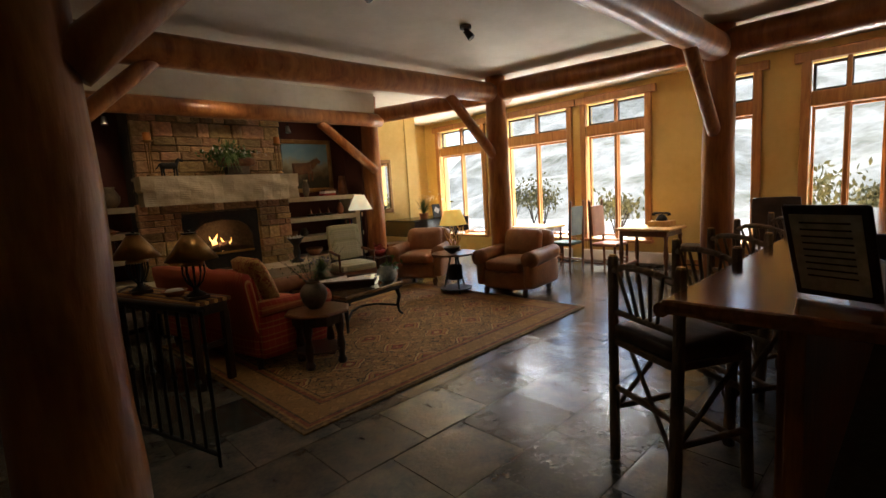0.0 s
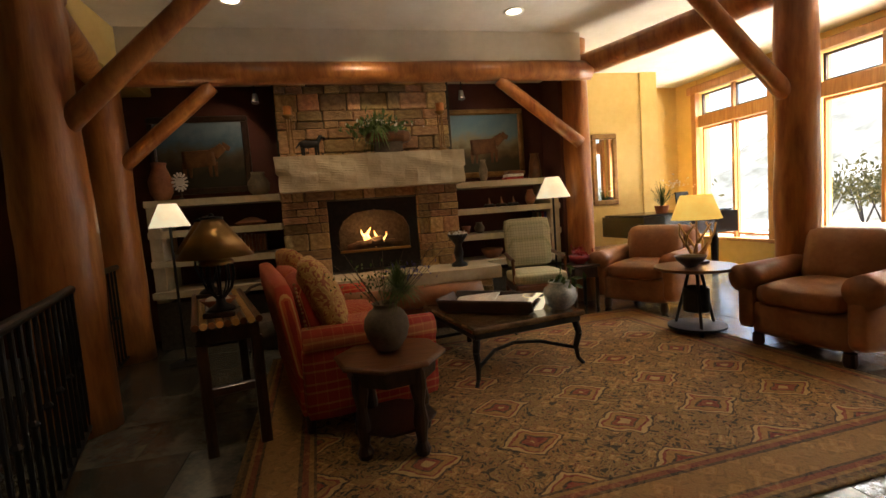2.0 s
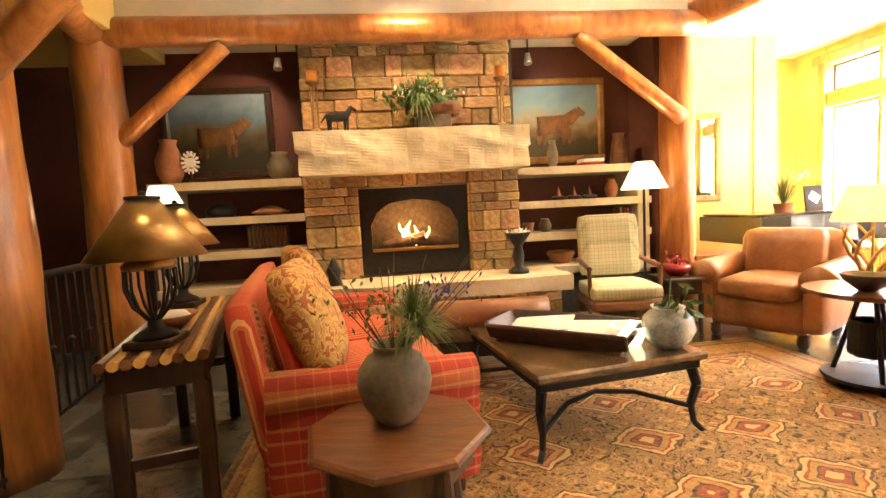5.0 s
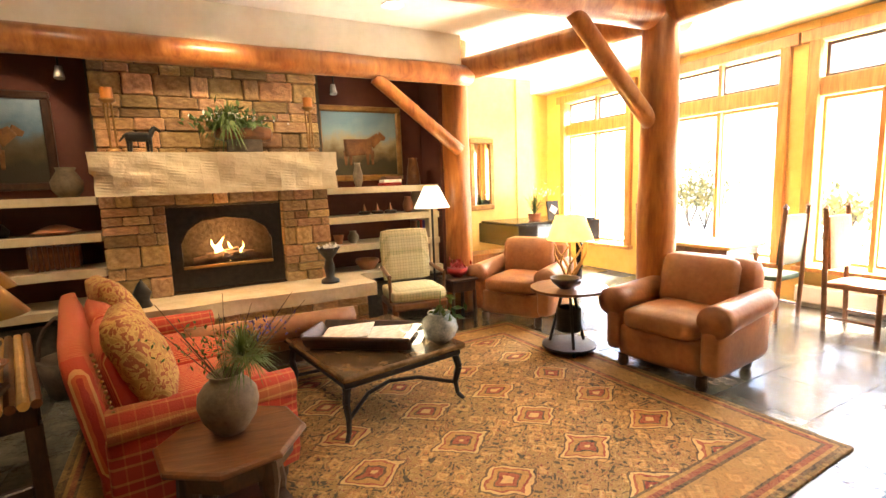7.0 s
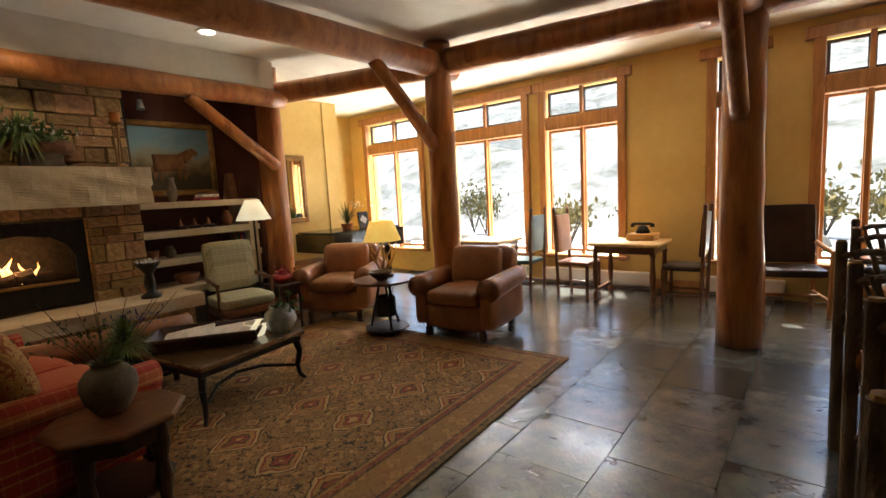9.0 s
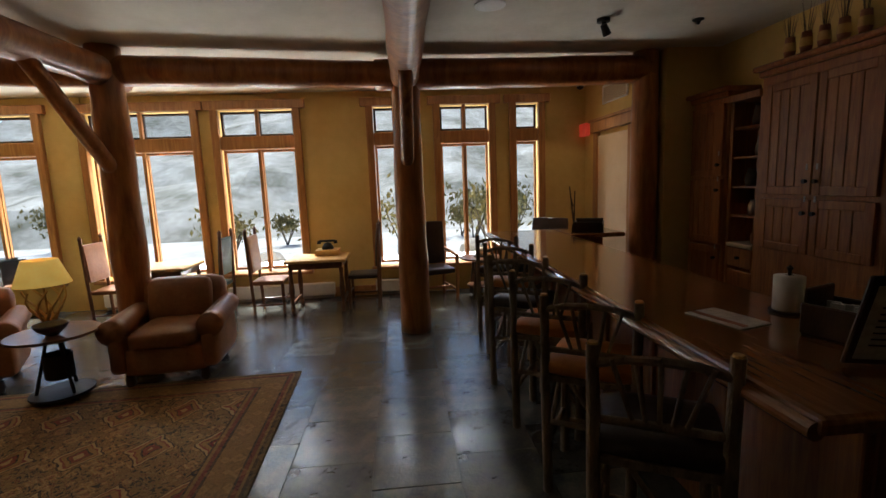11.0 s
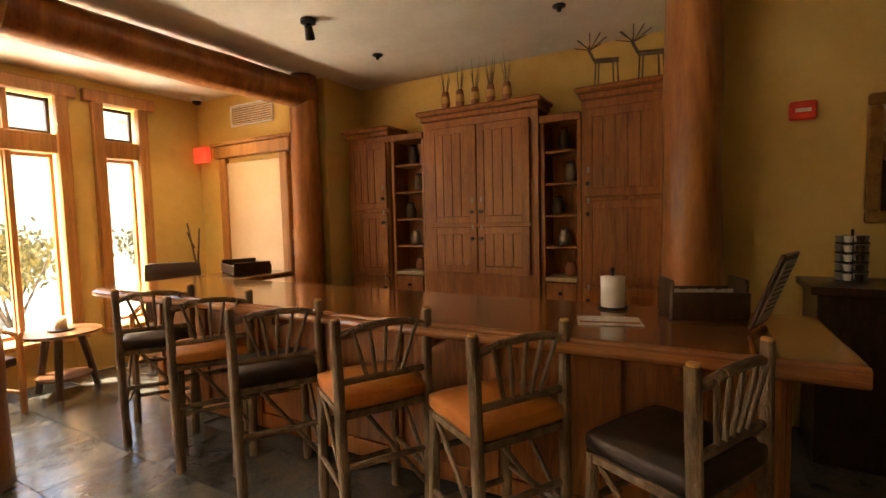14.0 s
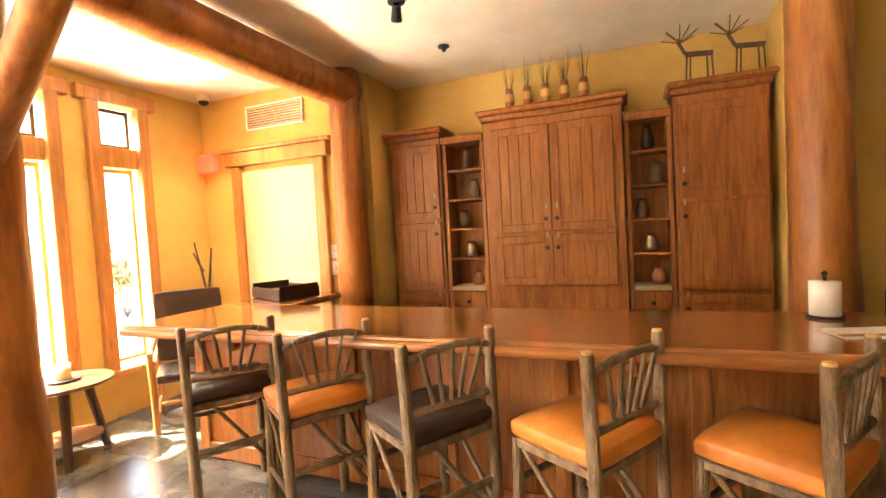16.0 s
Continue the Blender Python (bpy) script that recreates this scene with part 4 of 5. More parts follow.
part("blossoms", leaves(60, (0.12, 0.12, 0.07), (0, 0, 0.15), 0.03, 12), RED, rf)

pi = thing("grand_piano", pose(3.95, 10.75, 0, 0, 0, 0), "black lacquered grand piano, lid closed", "piano")
pb = bmesh.new()
ol = [(-0.8, -0.3), (-0.5, -0.34), (0.0, -0.22), (0.4, -0.22), (0.72, -0.3), (0.74, 0.7), (-0.8, 0.7)]
lo = [pb.verts.new((x, y, 0.66)) for x, y in ol]
pb.faces.new(lo)
ex = bmesh.ops.extrude_face_region(pb, geom=list(pb.faces))
bmesh.ops.translate(pb, vec=(0, 0, 0.3), verts=[g for g in ex["geom"] if isinstance(g, bmesh.types.BMVert)])
part("case", pb, PIANO, pi)
part("lid", box((1.5, 0.88, 0.025), (-0.03, 0.23, 0.975)), PIANO, pi)
for x, y in ((-0.66, 0.0), (0.6, 0.0), (0.0, 0.58)):
    part("leg", tube((x, y, 0), (x, y, 0.66), 0.045, 0.06), PIANO, pi)
pl = thing("piano_plant", pose(3.75, 10.85, 0.99), "leafy grass arrangement in a pot on the piano", "plant")
part("pot", lathe(((0.08, 0), (0.1, 0.1), (0.09, 0.1), (0.001, 0.09))), TERRA, pl)
part("grass", blade_clump(90, 0.42, 0.9, 0.004, (0, 0, 0.08), 21), LEAF, pl)
part("white_blossoms", leaves(40, (0.35, 0.1, 0.12), (0.25, 0, 0.4), 0.02, 22), WHITE, pl)
sg = thing("framed_card", pose(3.95, 10.65, 0.99, -8), "small black framed card on the piano", "sign")
part("card", box((0.22, 0.02, 0.28), (0, 0, 0.14)), BLACK, sg)
part("print", box((0.12, 0.004, 0.1), (0, -0.013, 0.15), bevel=0, rot=(0, 35, 0)), STEEL, sg)


def mirror(x, y, z, w, h, label, turn):
    m = thing("wall_mirror", pose(x, y, z, 0, 0, turn), label, "mirror")
    part("glass", box((w, 0.012, h), (0, 0, 0), bevel=0), MIRROR, m)
    fr = bmesh.new()
    for q in (-h / 2 - 0.04, h / 2 + 0.04):
        box((w + 0.16, 0.045, 0.08), (0, -0.01, q), fr, 0.012)
    for q in (-w / 2 - 0.04, w / 2 + 0.04):
        box((0.08, 0.045, h), (q, -0.01, 0), fr, 0.012)
    part("frame", fr, GILT, m)


mirror(3.32, 11.6, 1.7, 0.28, 0.95, "tall gilt-framed mirror on the nook wall", 0)
mirror(-1.68, 2.09, 1.93, 0.55, 0.7, "gilt-framed wall mirror above the coffee counter", 180)

# ---- things on mantel and shelves ----
for x in (-1.27, 0.36):
    cs = thing("candlestick", pose(x, 10.12, 1.93), "tall twisted candlestick with amber pillar candle", "candlestick", "mantel candlesticks")
    part("foot", lathe(((0.06, 0), (0.05, 0.02), (0.02, 0.04))), GILT, cs)
    for k in range(3):
        part("rod", tube((0.03 * math.cos(k * 2.1), 0.03 * math.sin(k * 2.1), 0.02), (0.03 * math.cos(k * 2.1 + 0.7), 0.03 * math.sin(k * 2.1 + 0.7), 0.4), 0.008), GILT, cs)
    part("cup", lathe(((0.02, 0.39), (0.06, 0.42), (0.06, 0.43), (0.001, 0.43))), GILT, cs)
    part("candle", lathe(((0.045, 0.43), (0.045, 0.52), (0.001, 0.525))), ORANGE, cs)
hz = thing("horse_figurine", pose(-1.08, 10.1, 1.925), "small dark bronze horse figurine on the mantel", "figurine")
hb = soft((0.2, 0.06, 0.08), (0, 0, 0.13), r=0.03)
tube((0.08, 0, 0.14), (0.12, 0, 0.21), 0.025, 0.018, hb)
tube((0.11, 0, 0.21), (0.165, 0, 0.18), 0.018, 0.012, hb)
for x in (-0.08, -0.06, 0.06, 0.085):
    tube((x, 0.015 if x in (-0.08, 0.06) else -0.015, 0), (x, 0, 0.11), 0.009, 0.014, hb, sides=6)
tube((-0.09, 0, 0.15), (-0.14, 0, 0.09), 0.012, 0.006, hb)
part("figure", hb, BLACK, hz)
wb = thing("wall_planter", pose(-0.35, 10.1, 1.925), "wooden trough with greenery and pale blossoms on the mantel", "planter")
part("trough", soft((0.5, 0.16, 0.14), (0.1, 0, 0.17), r=0.06), MIDWOOD, wb)
part("stand", box((0.3, 0.12, 0.12), (0.1, 0, 0.06)), TWIG, wb)
part("greenery", leaves(320, (0.34, 0.1, 0.13), (0, -0.05, 0.28), 0.04, 31), LEAF, wb)
part("fern", blade_clump(120, 0.24, 2.6, 0.008, (-0.03, -0.08, 0.26), 32, 0.6), PINE, wb)
part("blossoms", leaves(50, (0.5, 0.06, 0.05), (0.02, -0.08, 0.3), 0.022, 33), WHITE, wb)


def jar(name, x, y, z, prof, mt_, label, cat="jar"):
    j = thing(name, pose(x, y, z), label, cat)
    part("body", lathe(prof), mt_, j, smooth=True)


POT = ((0.06, 0), (0.1, 0.06), (0.11, 0.14), (0.06, 0.24), (0.07, 0.27), (0.05, 0.24))
jar("clay_vase", -2.66, 10.5, 1.572, [(r * 1.1, z * 1.5) for r, z in POT], TERRA, "tall terracotta vase on the top shelf", "vase")
jar("round_pot", -1.68, 10.5, 1.572, [(r * 1.1, z * 0.95) for r, z in POT], CLAY, "round mottled clay pot on the top shelf", "pot")
jar("stone_bottle", 0.95, 10.5, 1.572, [(r * 0.5, z) for r, z in POT], CLAY, "small brown stoneware bottle", "bottle")
jar("flared_vase", 1.66, 10.55, 1.572, ((0.09, 0), (0.07, 0.2), (0.05, 0.3), (0.06, 0.32)), MIDWOOD, "flared wooden vase with dried stems", "vase")
jar("clay_bowl", 1.0, 10.5, 0.622, ((0.08, 0), (0.14, 0.09), (0.13, 0.12), (0.12, 0.11), (0.001, 0.03)), TERRA, "terracotta bowl on the low shelf", "bowl")
jar("small_jar", 0.85, 10.5, 0.942, [(r * 0.6, z * 0.5) for r, z in POT], CLAY, "small grey lidded jar", "jar")
jar("small_cup", 0.68, 10.5, 0.942, ((0.04, 0), (0.06, 0.1), (0.05, 0.1)), TERRA, "small terracotta cup on the shelf", "cup")
jar("brown_jug", 1.55, 10.5, 1.252, [(r * 0.6, z * 0.7) for r, z in POT], TERRA, "brown stoneware jug on the shelf", "jug")
jar("fruit_plate", -1.8, 10.5, 1.252, ((0.1, 0), (0.18, 0.03), (0.17, 0.03), (0.06, 0.08), (0.001, 0.09)), TERRA, "shallow dish with red fruit", "dish")
jar("dark_sculpture", -2.25, 10.5, 1.252, ((0.12, 0), (0.14, 0.05), (0.1, 0.11), (0.001, 0.14)), BLACK, "dark lumpy sculpture on the shelf", "sculpture")
rosette = thing("carved_rosette", pose(-2.46, 10.45, 1.572), "white carved rosette on a stand", "ornament")
part("disc", tube((0, -0.012, 0.19), (0, 0.012, 0.19), 0.045, sides=16, rings=1), WHITE, rosette)
for i in range(14):
    w = i * math.pi / 7
    part("petal", soft((0.05, 0.02, 0.022), (0.058 * math.cos(w), 0, 0.19 + 0.08 * math.sin(w)), rot=(0, -math.degrees(w), 0), r=0.008), WHITE, rosette)
part("stand", lathe(((0.04, 0), (0.012, 0.03), (0.012, 0.11)), sides=10), DARKWOOD, rosette)
bx = thing("book_stack", pose(1.33, 10.5, 1.572), "stack of red and cream books", "books")
for i in range(3):
    part("book", box((0.24 - i * 0.02, 0.16, 0.035), (0.01 * i, 0, 0.018 + i * 0.036)), (RED, PAPER, MIDWOOD)[i], bx)
rn = random.Random(4)
for x0, z, n, in ((1.62, 0.942, 5), (-2.0, 0.942, 10)):
    for i in range(n):
        bk = thing("book", pose(x0 + i * 0.036, 10.52, z), "upright old book on the shelf", "book", "shelf books")
        part("cover", box((0.03, 0.15, rn.uniform(0.18, 0.23)), (0, 0, 0.11)), (MIDWOOD, GREEN, RED, BLUE, TERRA)[(i + n) % 5] if x0 > 0 else MIDWOOD, bk)
for x in (1.0, 1.16, 1.32):
    bt = thing("model_boat", pose(x, 10.5, 1.252), "small carved wooden boat with sail", "ornament", "carved boats")
    part("hull", soft((0.14, 0.05, 0.04), (0, 0, 0.02), r=0.018), DARKWOOD, bt)
    part("sail", lathe(((0.03, 0.04), (0.001, 0.13)), sides=3), TERRA, bt)
bs = thing("wicker_basket", pose(-1.7, 9.95, 0), "wicker log basket with arched handle", "basket")
part("bowl", lathe(((0.18, 0), (0.24, 0.3), (0.22, 0.3), (0.001, 0.05))), TWIG, bs, smooth=True)
hd = bmesh.new()
for i in range(8):
    a0, a1 = math.pi * i / 8, math.pi * (i + 1) / 8
    tube((0.22 * math.cos(a0), 0, 0.3 + 0.35 * math.sin(a0)), (0.22 * math.cos(a1), 0, 0.3 + 0.35 * math.sin(a1)), 0.014, bm=hd, sides=7, rings=1)
part("handle", hd, TWIG, bs)
us = thing("carved_stand", pose(0.42, 9.95, 0.625), "dark carved pedestal bowl with potpourri on the hearth", "stand")
part("pedestal", lathe(((0.09, 0), (0.09, 0.03), (0.04, 0.06), (0.055, 0.15), (0.035, 0.24), (0.1, 0.33), (0.12, 0.36), (0.1, 0.35))), BLACK, us, smooth=True)
part("potpourri", leaves(60, (0.12, 0.12, 0.03), (0, 0, 0.36), 0.02, 41), WHITE, us)
fg = thing("hearth_figurine", pose(-1.18, 9.95, 0.625), "small dark figurine with red flowers on the hearth", "figurine")
part("figure", lathe(((0.07, 0), (0.05, 0.06), (0.07, 0.12), (0.04, 0.18), (0.001, 0.24))), BLACK, fg, smooth=True)
for x, z in ((-1.62, 2.62), (0.72, 2.62)):
    sp = thing("picture_spot", pose(x, 10.45, z), "small chrome picture spotlight", "spotlight", "picture lights")
    part("rod", tube((0, 0, 0.05), (0, 0, H - z), 0.008), BLACK, sp)
    part("head", tube((0, 0, -0.05), (0, 0.02, 0.05), 0.04, 0.025), STEEL, sp)
    lamp("picture_light", "SPOT", look((x, 10.3, z), (x + (-0.5 if x < 0 else 0.35), 10.8, 2.05)), 1.8, (1, 0.8, 0.55), cone=90)
# added fill spot that brightens the chimney breast; it has no fixture
lamp("mantel_fill", "SPOT", look((-0.45, 9.3, H - 0.04), (-0.45, 10.3, 1.7)), 9, (1, 0.74, 0.45), cone=80)

# ---- stair rail ----
for (x0, y0), (x1, y1) in (((-1.95, 6.35), (-2.5, 8.2)), ((-2.7, 8.6), (-2.95, 9.95))):
    ra = thing("stair_rail", pose(x0, y0, 0), "black wrought-iron stair railing with collared balusters", "railing", "railings")
    dx, dy = x1 - x0, y1 - y0
    part("handrail", tube((0, 0, 0.95), (dx, dy, 0.95), 0.025), BLACK, ra)
    part("bottom_rail", tube((0, 0, 0.08), (dx, dy, 0.08), 0.015), BLACK, ra)
    n = int(math.hypot(dx, dy) / 0.12)
    for i in range(n + 1):
        q = i / n
        bl = tube((dx * q, dy * q, 0.0 if i in (0, n) else 0.08), (dx * q, dy * q, 0.95), 0.011, sides=8, rings=1)
        if i % 2:
            lathe(((0.012, 0.48), (0.024, 0.5), (0.012, 0.52)), (dx * q, dy * q, 0), bl, 8)
        part("baluster", bl, BLACK, ra)

# ---- bar ----
bar = thing("bar_counter", pose(0, 0, 0), "long polished wooden bar with panelled front", "bar")
part("front_panel", box((4.75, 0.06, 1.0), (1.65, 3.82, 0.5)), CAB, bar)
for i in range(8):
    part("stile", box((0.09, 0.03, 0.96), (-0.66 + i * 0.66, 3.862, 0.5)), CAB, bar)
for z in (0.07, 0.95):
    part("rail", box((4.74, 0.024, 0.12), (1.65, 3.86, z)), CAB, bar)
for i in range(4):
    part("corbel", box((0.08, 0.22, 0.14), (-0.3 + i * 1.25, 3.97, 0.95), bevel=0.03), CAB, bar)
part("return_panel", box((0.06, 1.1, 1.0), (4.0, 3.26, 0.5)), CAB, bar)
bt = thing("worktop", pose(0, 0, 0), "glossy amber wooden bar top", "worktop")
part("slab", box((5.15, 0.9, 0.06), (1.68, 3.78, 1.04), bevel=0.02, seg=2), BARTOP, bt)
part("return_slab", box((0.72, 0.72, 0.058), (3.9, 2.97, 1.04), bevel=0.02, seg=2), BARTOP, bt)
part("nosing", tube((-0.88, 4.23, 1.025), (4.24, 4.23, 1.025), 0.03), BARTOP, bt)


def bar_stool():
    s = thing("bar_stool", pose(0, 0, 0), "hickory-pole bar stool with leather seat", "stool", "stools at the bar")
    for x in (-0.24, 0.24):
        part("back_post", tube((x * 0.92, 0.02, 0), (x, 0, 1.14), 0.029, 0.025, rough=0.16, rings=14, seed=x), BARK, s)
        part("post_cap", tube((x, 0, 1.14), (x, 0, 1.15), 0.021, 0.019, sides=10, rings=1), CUT, s)
        part("front_leg", tube((x * 0.92, -0.42, 0), (x * 0.88, -0.4, 0.7), 0.028, 0.025, rough=0.16, seed=x + 1), BARK, s)
        part("side_stretcher", tube((x * 0.92, 0, 0.3), (x * 0.92, -0.42, 0.3), 0.016, rough=0.1), BARK, s)
        part("side_brace", tube((x * 0.92, -0.02, 0.32), (x * 0.9, -0.36, 0.66), 0.013, rough=0.1), BARK, s)
    tr_ = bmesh.new()
    pts = [(-0.24, 0, 1.06), (-0.12, 0.03, 1.1), (0, 0.04, 1.11), (0.12, 0.03, 1.1), (0.24, 0, 1.06)]
    for p, q in zip(pts, pts[1:]):
        tube(p, q, 0.018, bm=tr_, sides=8, rings=1)
    part("top_rail", tr_, BARK, s)
    part("lower_rail", tube((-0.24, 0, 0.84), (0.24, 0, 0.84), 0.017, rough=0.1), BARK, s)
    for i in range(5):
        f = (i - 2) / 2
        part("spindle", tube((f * 0.09, 0, 0.84), (f * 0.17, 0.035, 1.1), 0.01, rough=0.1, sides=8), BARK, s)
    for y, z in ((0.01, 0.42), (-0.42, 0.22), (-0.41, 0.5)):
        part("stretcher", tube((-0.22, y, z), (0.22, y, z), 0.016, rough=0.1), BARK, s)
    part("cross_brace", tube((-0.2, 0.01, 0.24), (0.1, 0.0, 0.66), 0.012, rough=0.1), BARK, s)
    part("seat_frame", box((0.46, 0.44, 0.04), (0, -0.2, 0.68)), BARK, s)
    return s


stool = bar_stool()
made_stools = []
ST = [((3.30, 4.52), (3.02, 4.13), 0), ((2.59, 4.56), (2.32, 4.15), 1), ((1.85, 4.66), (1.58, 4.24), 0), ((1.12, 4.66), (0.84, 4.2), 1), ((0.41, 4.65), (0.13, 4.2), 1), ((-0.35, 4.71), (-0.61, 4.22), 0)]
for i, (l_, r_, org) in enumerate(ST):
    cx, cy = (l_[0] + r_[0]) / 2, (l_[1] + r_[1]) / 2
    ang = math.degrees(math.atan2(l_[1] - r_[1], l_[0] - r_[0]))
    m = pose(cx, cy, 0, 0, 0, ang)
    if i == 0:
        stool.matrix_world = m
        so = stool
    else:
        so = copy_thing(stool, m)
    made_stools.append((so, org))
for so, org in made_stools:
    if org:
        so["label"] = "hickory-pole bar stool with orange leather seat"
    else:
        so["label"] = "hickory-pole bar stool with dark brown leather seat"
    part("seat", soft((0.48, 0.46, 0.09), (0, -0.2, 0.74), r=0.035, puff=0.015), ORANGE if org else BROWN, so, smooth=True)

# ---- back-bar cabinets ----
YC = 1.93


def cabinet(x0, x1, top, bottom, doors, label):
    c = thing("bar_cabinet", pose((x0 + x1) / 2, YC, 0), label, "cabinet", "back-bar cabinets")
    w = x1 - x0
    part("body", box((w, 0.32, top), (0, -0.165, top / 2)), CAB, c)
    part("cornice", box((w + 0.1, 0.42, 0.05), (0, -0.13, top + 0.08), bevel=0.015), CAB, c)
    part("cornice_bed", box((w + 0.04, 0.37, 0.06), (0, -0.15, top + 0.03), bevel=0.015), CAB, c)
    for dx0, dx1, z0, z1, hs in doors:
        dw, dh = dx1 - dx0, z1 - z0
        dr = part("door", box((dw - 0.14, 0.016, dh - 0.14), ((dx0 + dx1) / 2, 0.006, (z0 + z1) / 2)), CAB, c)
        fr = bmesh.new()
        for z in (z0 + 0.04, z1 - 0.04):
            box((dw - 0.16, 0.03, 0.075), ((dx0 + dx1) / 2, 0.012, z), fr, 0.005)
        for x in (dx0 + 0.045, dx1 - 0.045):
            box((0.08, 0.032, dh - 0.01), (x, 0.012, (z0 + z1) / 2), fr, 0.005)
        part("door_frame", fr, CAB, dr)
        n = max(2, int((dw - 0.14) / 0.1))
        for i in range(n):
            pw = (dw - 0.15) / n
            part("plank", box((pw - 0.006, 0.01, dh - 0.15), (dx0 + 0.075 + pw * (i + 0.5), 0.016, (z0 + z1) / 2), bevel=0.003), CAB, dr)
        hx = dx0 + 0.05 if hs < 0 else dx1 - 0.05
        hz_ = z0 + 0.12 if z0 > 1.4 else z1 - 0.12
        part("handle", tube((hx, 0.02, hz_), (hx, 0.06, hz_), 0.012, 0.02, sides=10, rings=2), BLACK, dr, "black iron knob")
        part("latch_plate", box((0.02, 0.006, 0.05), (hx, 0.03, hz_ + 0.12)), STEEL, dr)
    return c


cabinet(2.72, 3.3, 2.54, 0, [(-0.27, 0.27, 1.72, 2.48, -1), (-0.27, 0.27, 0.98, 1.69, -1), (-0.27, 0.27, 0.1, 0.95, -1)], "tall narrow alder cabinet with plank doors")
cabinet(0.99, 2.26, 2.62, 0, [(0.0, 0.56, 1.54, 2.54, -1), (-0.56, 0.0, 1.54, 2.54, 1), (0.0, 0.56, 1.03, 1.51, -1), (-0.56, 0.0, 1.03, 1.51, 1)], "wide alder cabinet with double plank doors")
cabinet(-0.1, 0.59, 2.62, 0, [(-0.33, 0.33, 1.76, 2.54, 1), (-0.33, 0.33, 0.98, 1.73, 1), (-0.33, 0.33, 0.1, 0.95, 1)], "tall alder cabinet with plank doors")
for x0, x1 in ((2.27, 2.71), (0.6, 0.98)):
    o = thing("open_shelf_unit", pose((x0 + x1) / 2, YC - 0.03, 0), "open alder shelf unit with small ornaments", "shelves", "open shelf units")
    w = x1 - x0
    part("back", box((w - 0.05, 0.02, 2.5), (0, -0.29, 1.25)), CAB, o)
    for x in (-w / 2 + 0.02, w / 2 - 0.02):
        part("side", box((0.04, 0.28, 2.5), (x, -0.14, 1.25)), CAB, o)
    part("cornice", box((w, 0.34, 0.07), (0, -0.13, 2.5)), CAB, o)
    for z in (1.3, 1.6, 1.9, 2.2):
        part("shelf", box((w - 0.08, 0.26, 0.025), (0, -0.15, z)), CAB, o)
    part("counter", box((w - 0.08, 0.3, 0.04), (0, -0.13, 1.0)), SAND, o)
    part("drawer", box((w - 0.09, 0.03, 0.2), (0, -0.01, 0.87)), CAB, o)
    part("lower_front", box((w - 0.09, 0.03, 0.7), (0, -0.02, 0.38)), CAB, o)
    part("knob", tube((0, 0.0, 0.87), (0, 0.04, 0.87), 0.012, 0.018), BLACK, o)
    for i, z in enumerate((1.02, 1.3125, 1.6125, 1.9125, 2.2125)):
        jar(("small_pitcher", "tin_cup", "small_basket", "carved_figure", "brown_vase")[i], (x0 + x1) / 2 + (i % 3 - 1) * 0.06, YC - 0.17, z,
            ((0.05, 0), (0.06, 0.05), (0.055, 0.1), (0.035, 0.12 + 0.02 * i), (0.04, 0.14 + 0.02 * i), (0.03, 0.12)), (TERRA, STEEL, TWIG, CLAY, DARKWOOD)[i], "small ornament on the open shelf", "ornament")
for i in range(5):
    vs = thing("reed_vase", pose(1.3 + i * 0.17, 1.92, 2.732), "small amber glass vase with dry reeds on the cabinet", "vase", "reed vases")
    part("vase", lathe(((0.035, 0), (0.045, 0.05), (0.035, 0.17), (0.03, 0.17), (0.001, 0.02))), TERRA, vs, smooth=True)
    part("band", lathe(((0.047, 0.05), (0.043, 0.12), (0.04, 0.12))), CUT, vs)
    part("reeds", blade_clump(14, 0.4, 0.25, 0.003, (0, 0, 0.05), 50 + i, 0), TWIG, vs)
for x in (0.02, 0.38):
    dw = thing("twig_deer", pose(x, 1.9, 2.735), "small wire and twig deer on the cabinet", "ornament", "twig deer")
    g = tube((-0.1, 0, 0.2), (0.1, 0, 0.22), 0.022, sides=7)
    for q in (-0.1, -0.06, 0.07, 0.1):
        tube((q, 0, 0), (q * 0.9, 0, 0.2), 0.007, bm=g, sides=5, rings=1)
    tube((0.1, 0, 0.22), (0.15, 0, 0.32), 0.014, bm=g, sides=6)
    for q in range(8):
        tube((0.14, 0, 0.32), (0.14 + 0.14 * math.cos(q * 0.8), 0.03 * math.sin(q), 0.36 + 0.06 * (q % 3)), 0.005, bm=g, sides=5, rings=1)
    part("figure", g, TWIG, dw)

# ---- on the bar and beside it ----
tw = thing("paper_towel_roll", pose(0.06, 3.5, 1.072), "white paper towel roll on a black stand", "paper towel")
part("roll", lathe(((0.02, 0.01), (0.065, 0.012), (0.066, 0.18), (0.02, 0.185))), WHITE, tw, smooth=True)
part("stand", lathe(((0.08, 0), (0.08, 0.01), (0.008, 0.012), (0.008, 0.205), (0.016, 0.22), (0.001, 0.235))), BLACK, tw)
pm = thing("placemat", pose(0.02, 3.85, 1.072, 0, 0, 15), "orange and cream printed card on the bar", "card")
part("card", box((0.3, 0.2, 0.004), (0, 0, 0.002), bevel=0), PAPER, pm)
part("stripe", box((0.28, 0.03, 0.003), (0, 0.05, 0.006), bevel=0), TERRA, pm)
mb = thing("condiment_box", pose(-0.38, 3.55, 1.072, 0, 0, 20), "dark wooden box with handle holding packets", "caddy")
bb = box((0.36, 0.22, 0.02), (0, 0, 0.01))
for y in (-0.11, 0.11):
    box((0.36, 0.02, 0.13), (0, y, 0.075), bb)
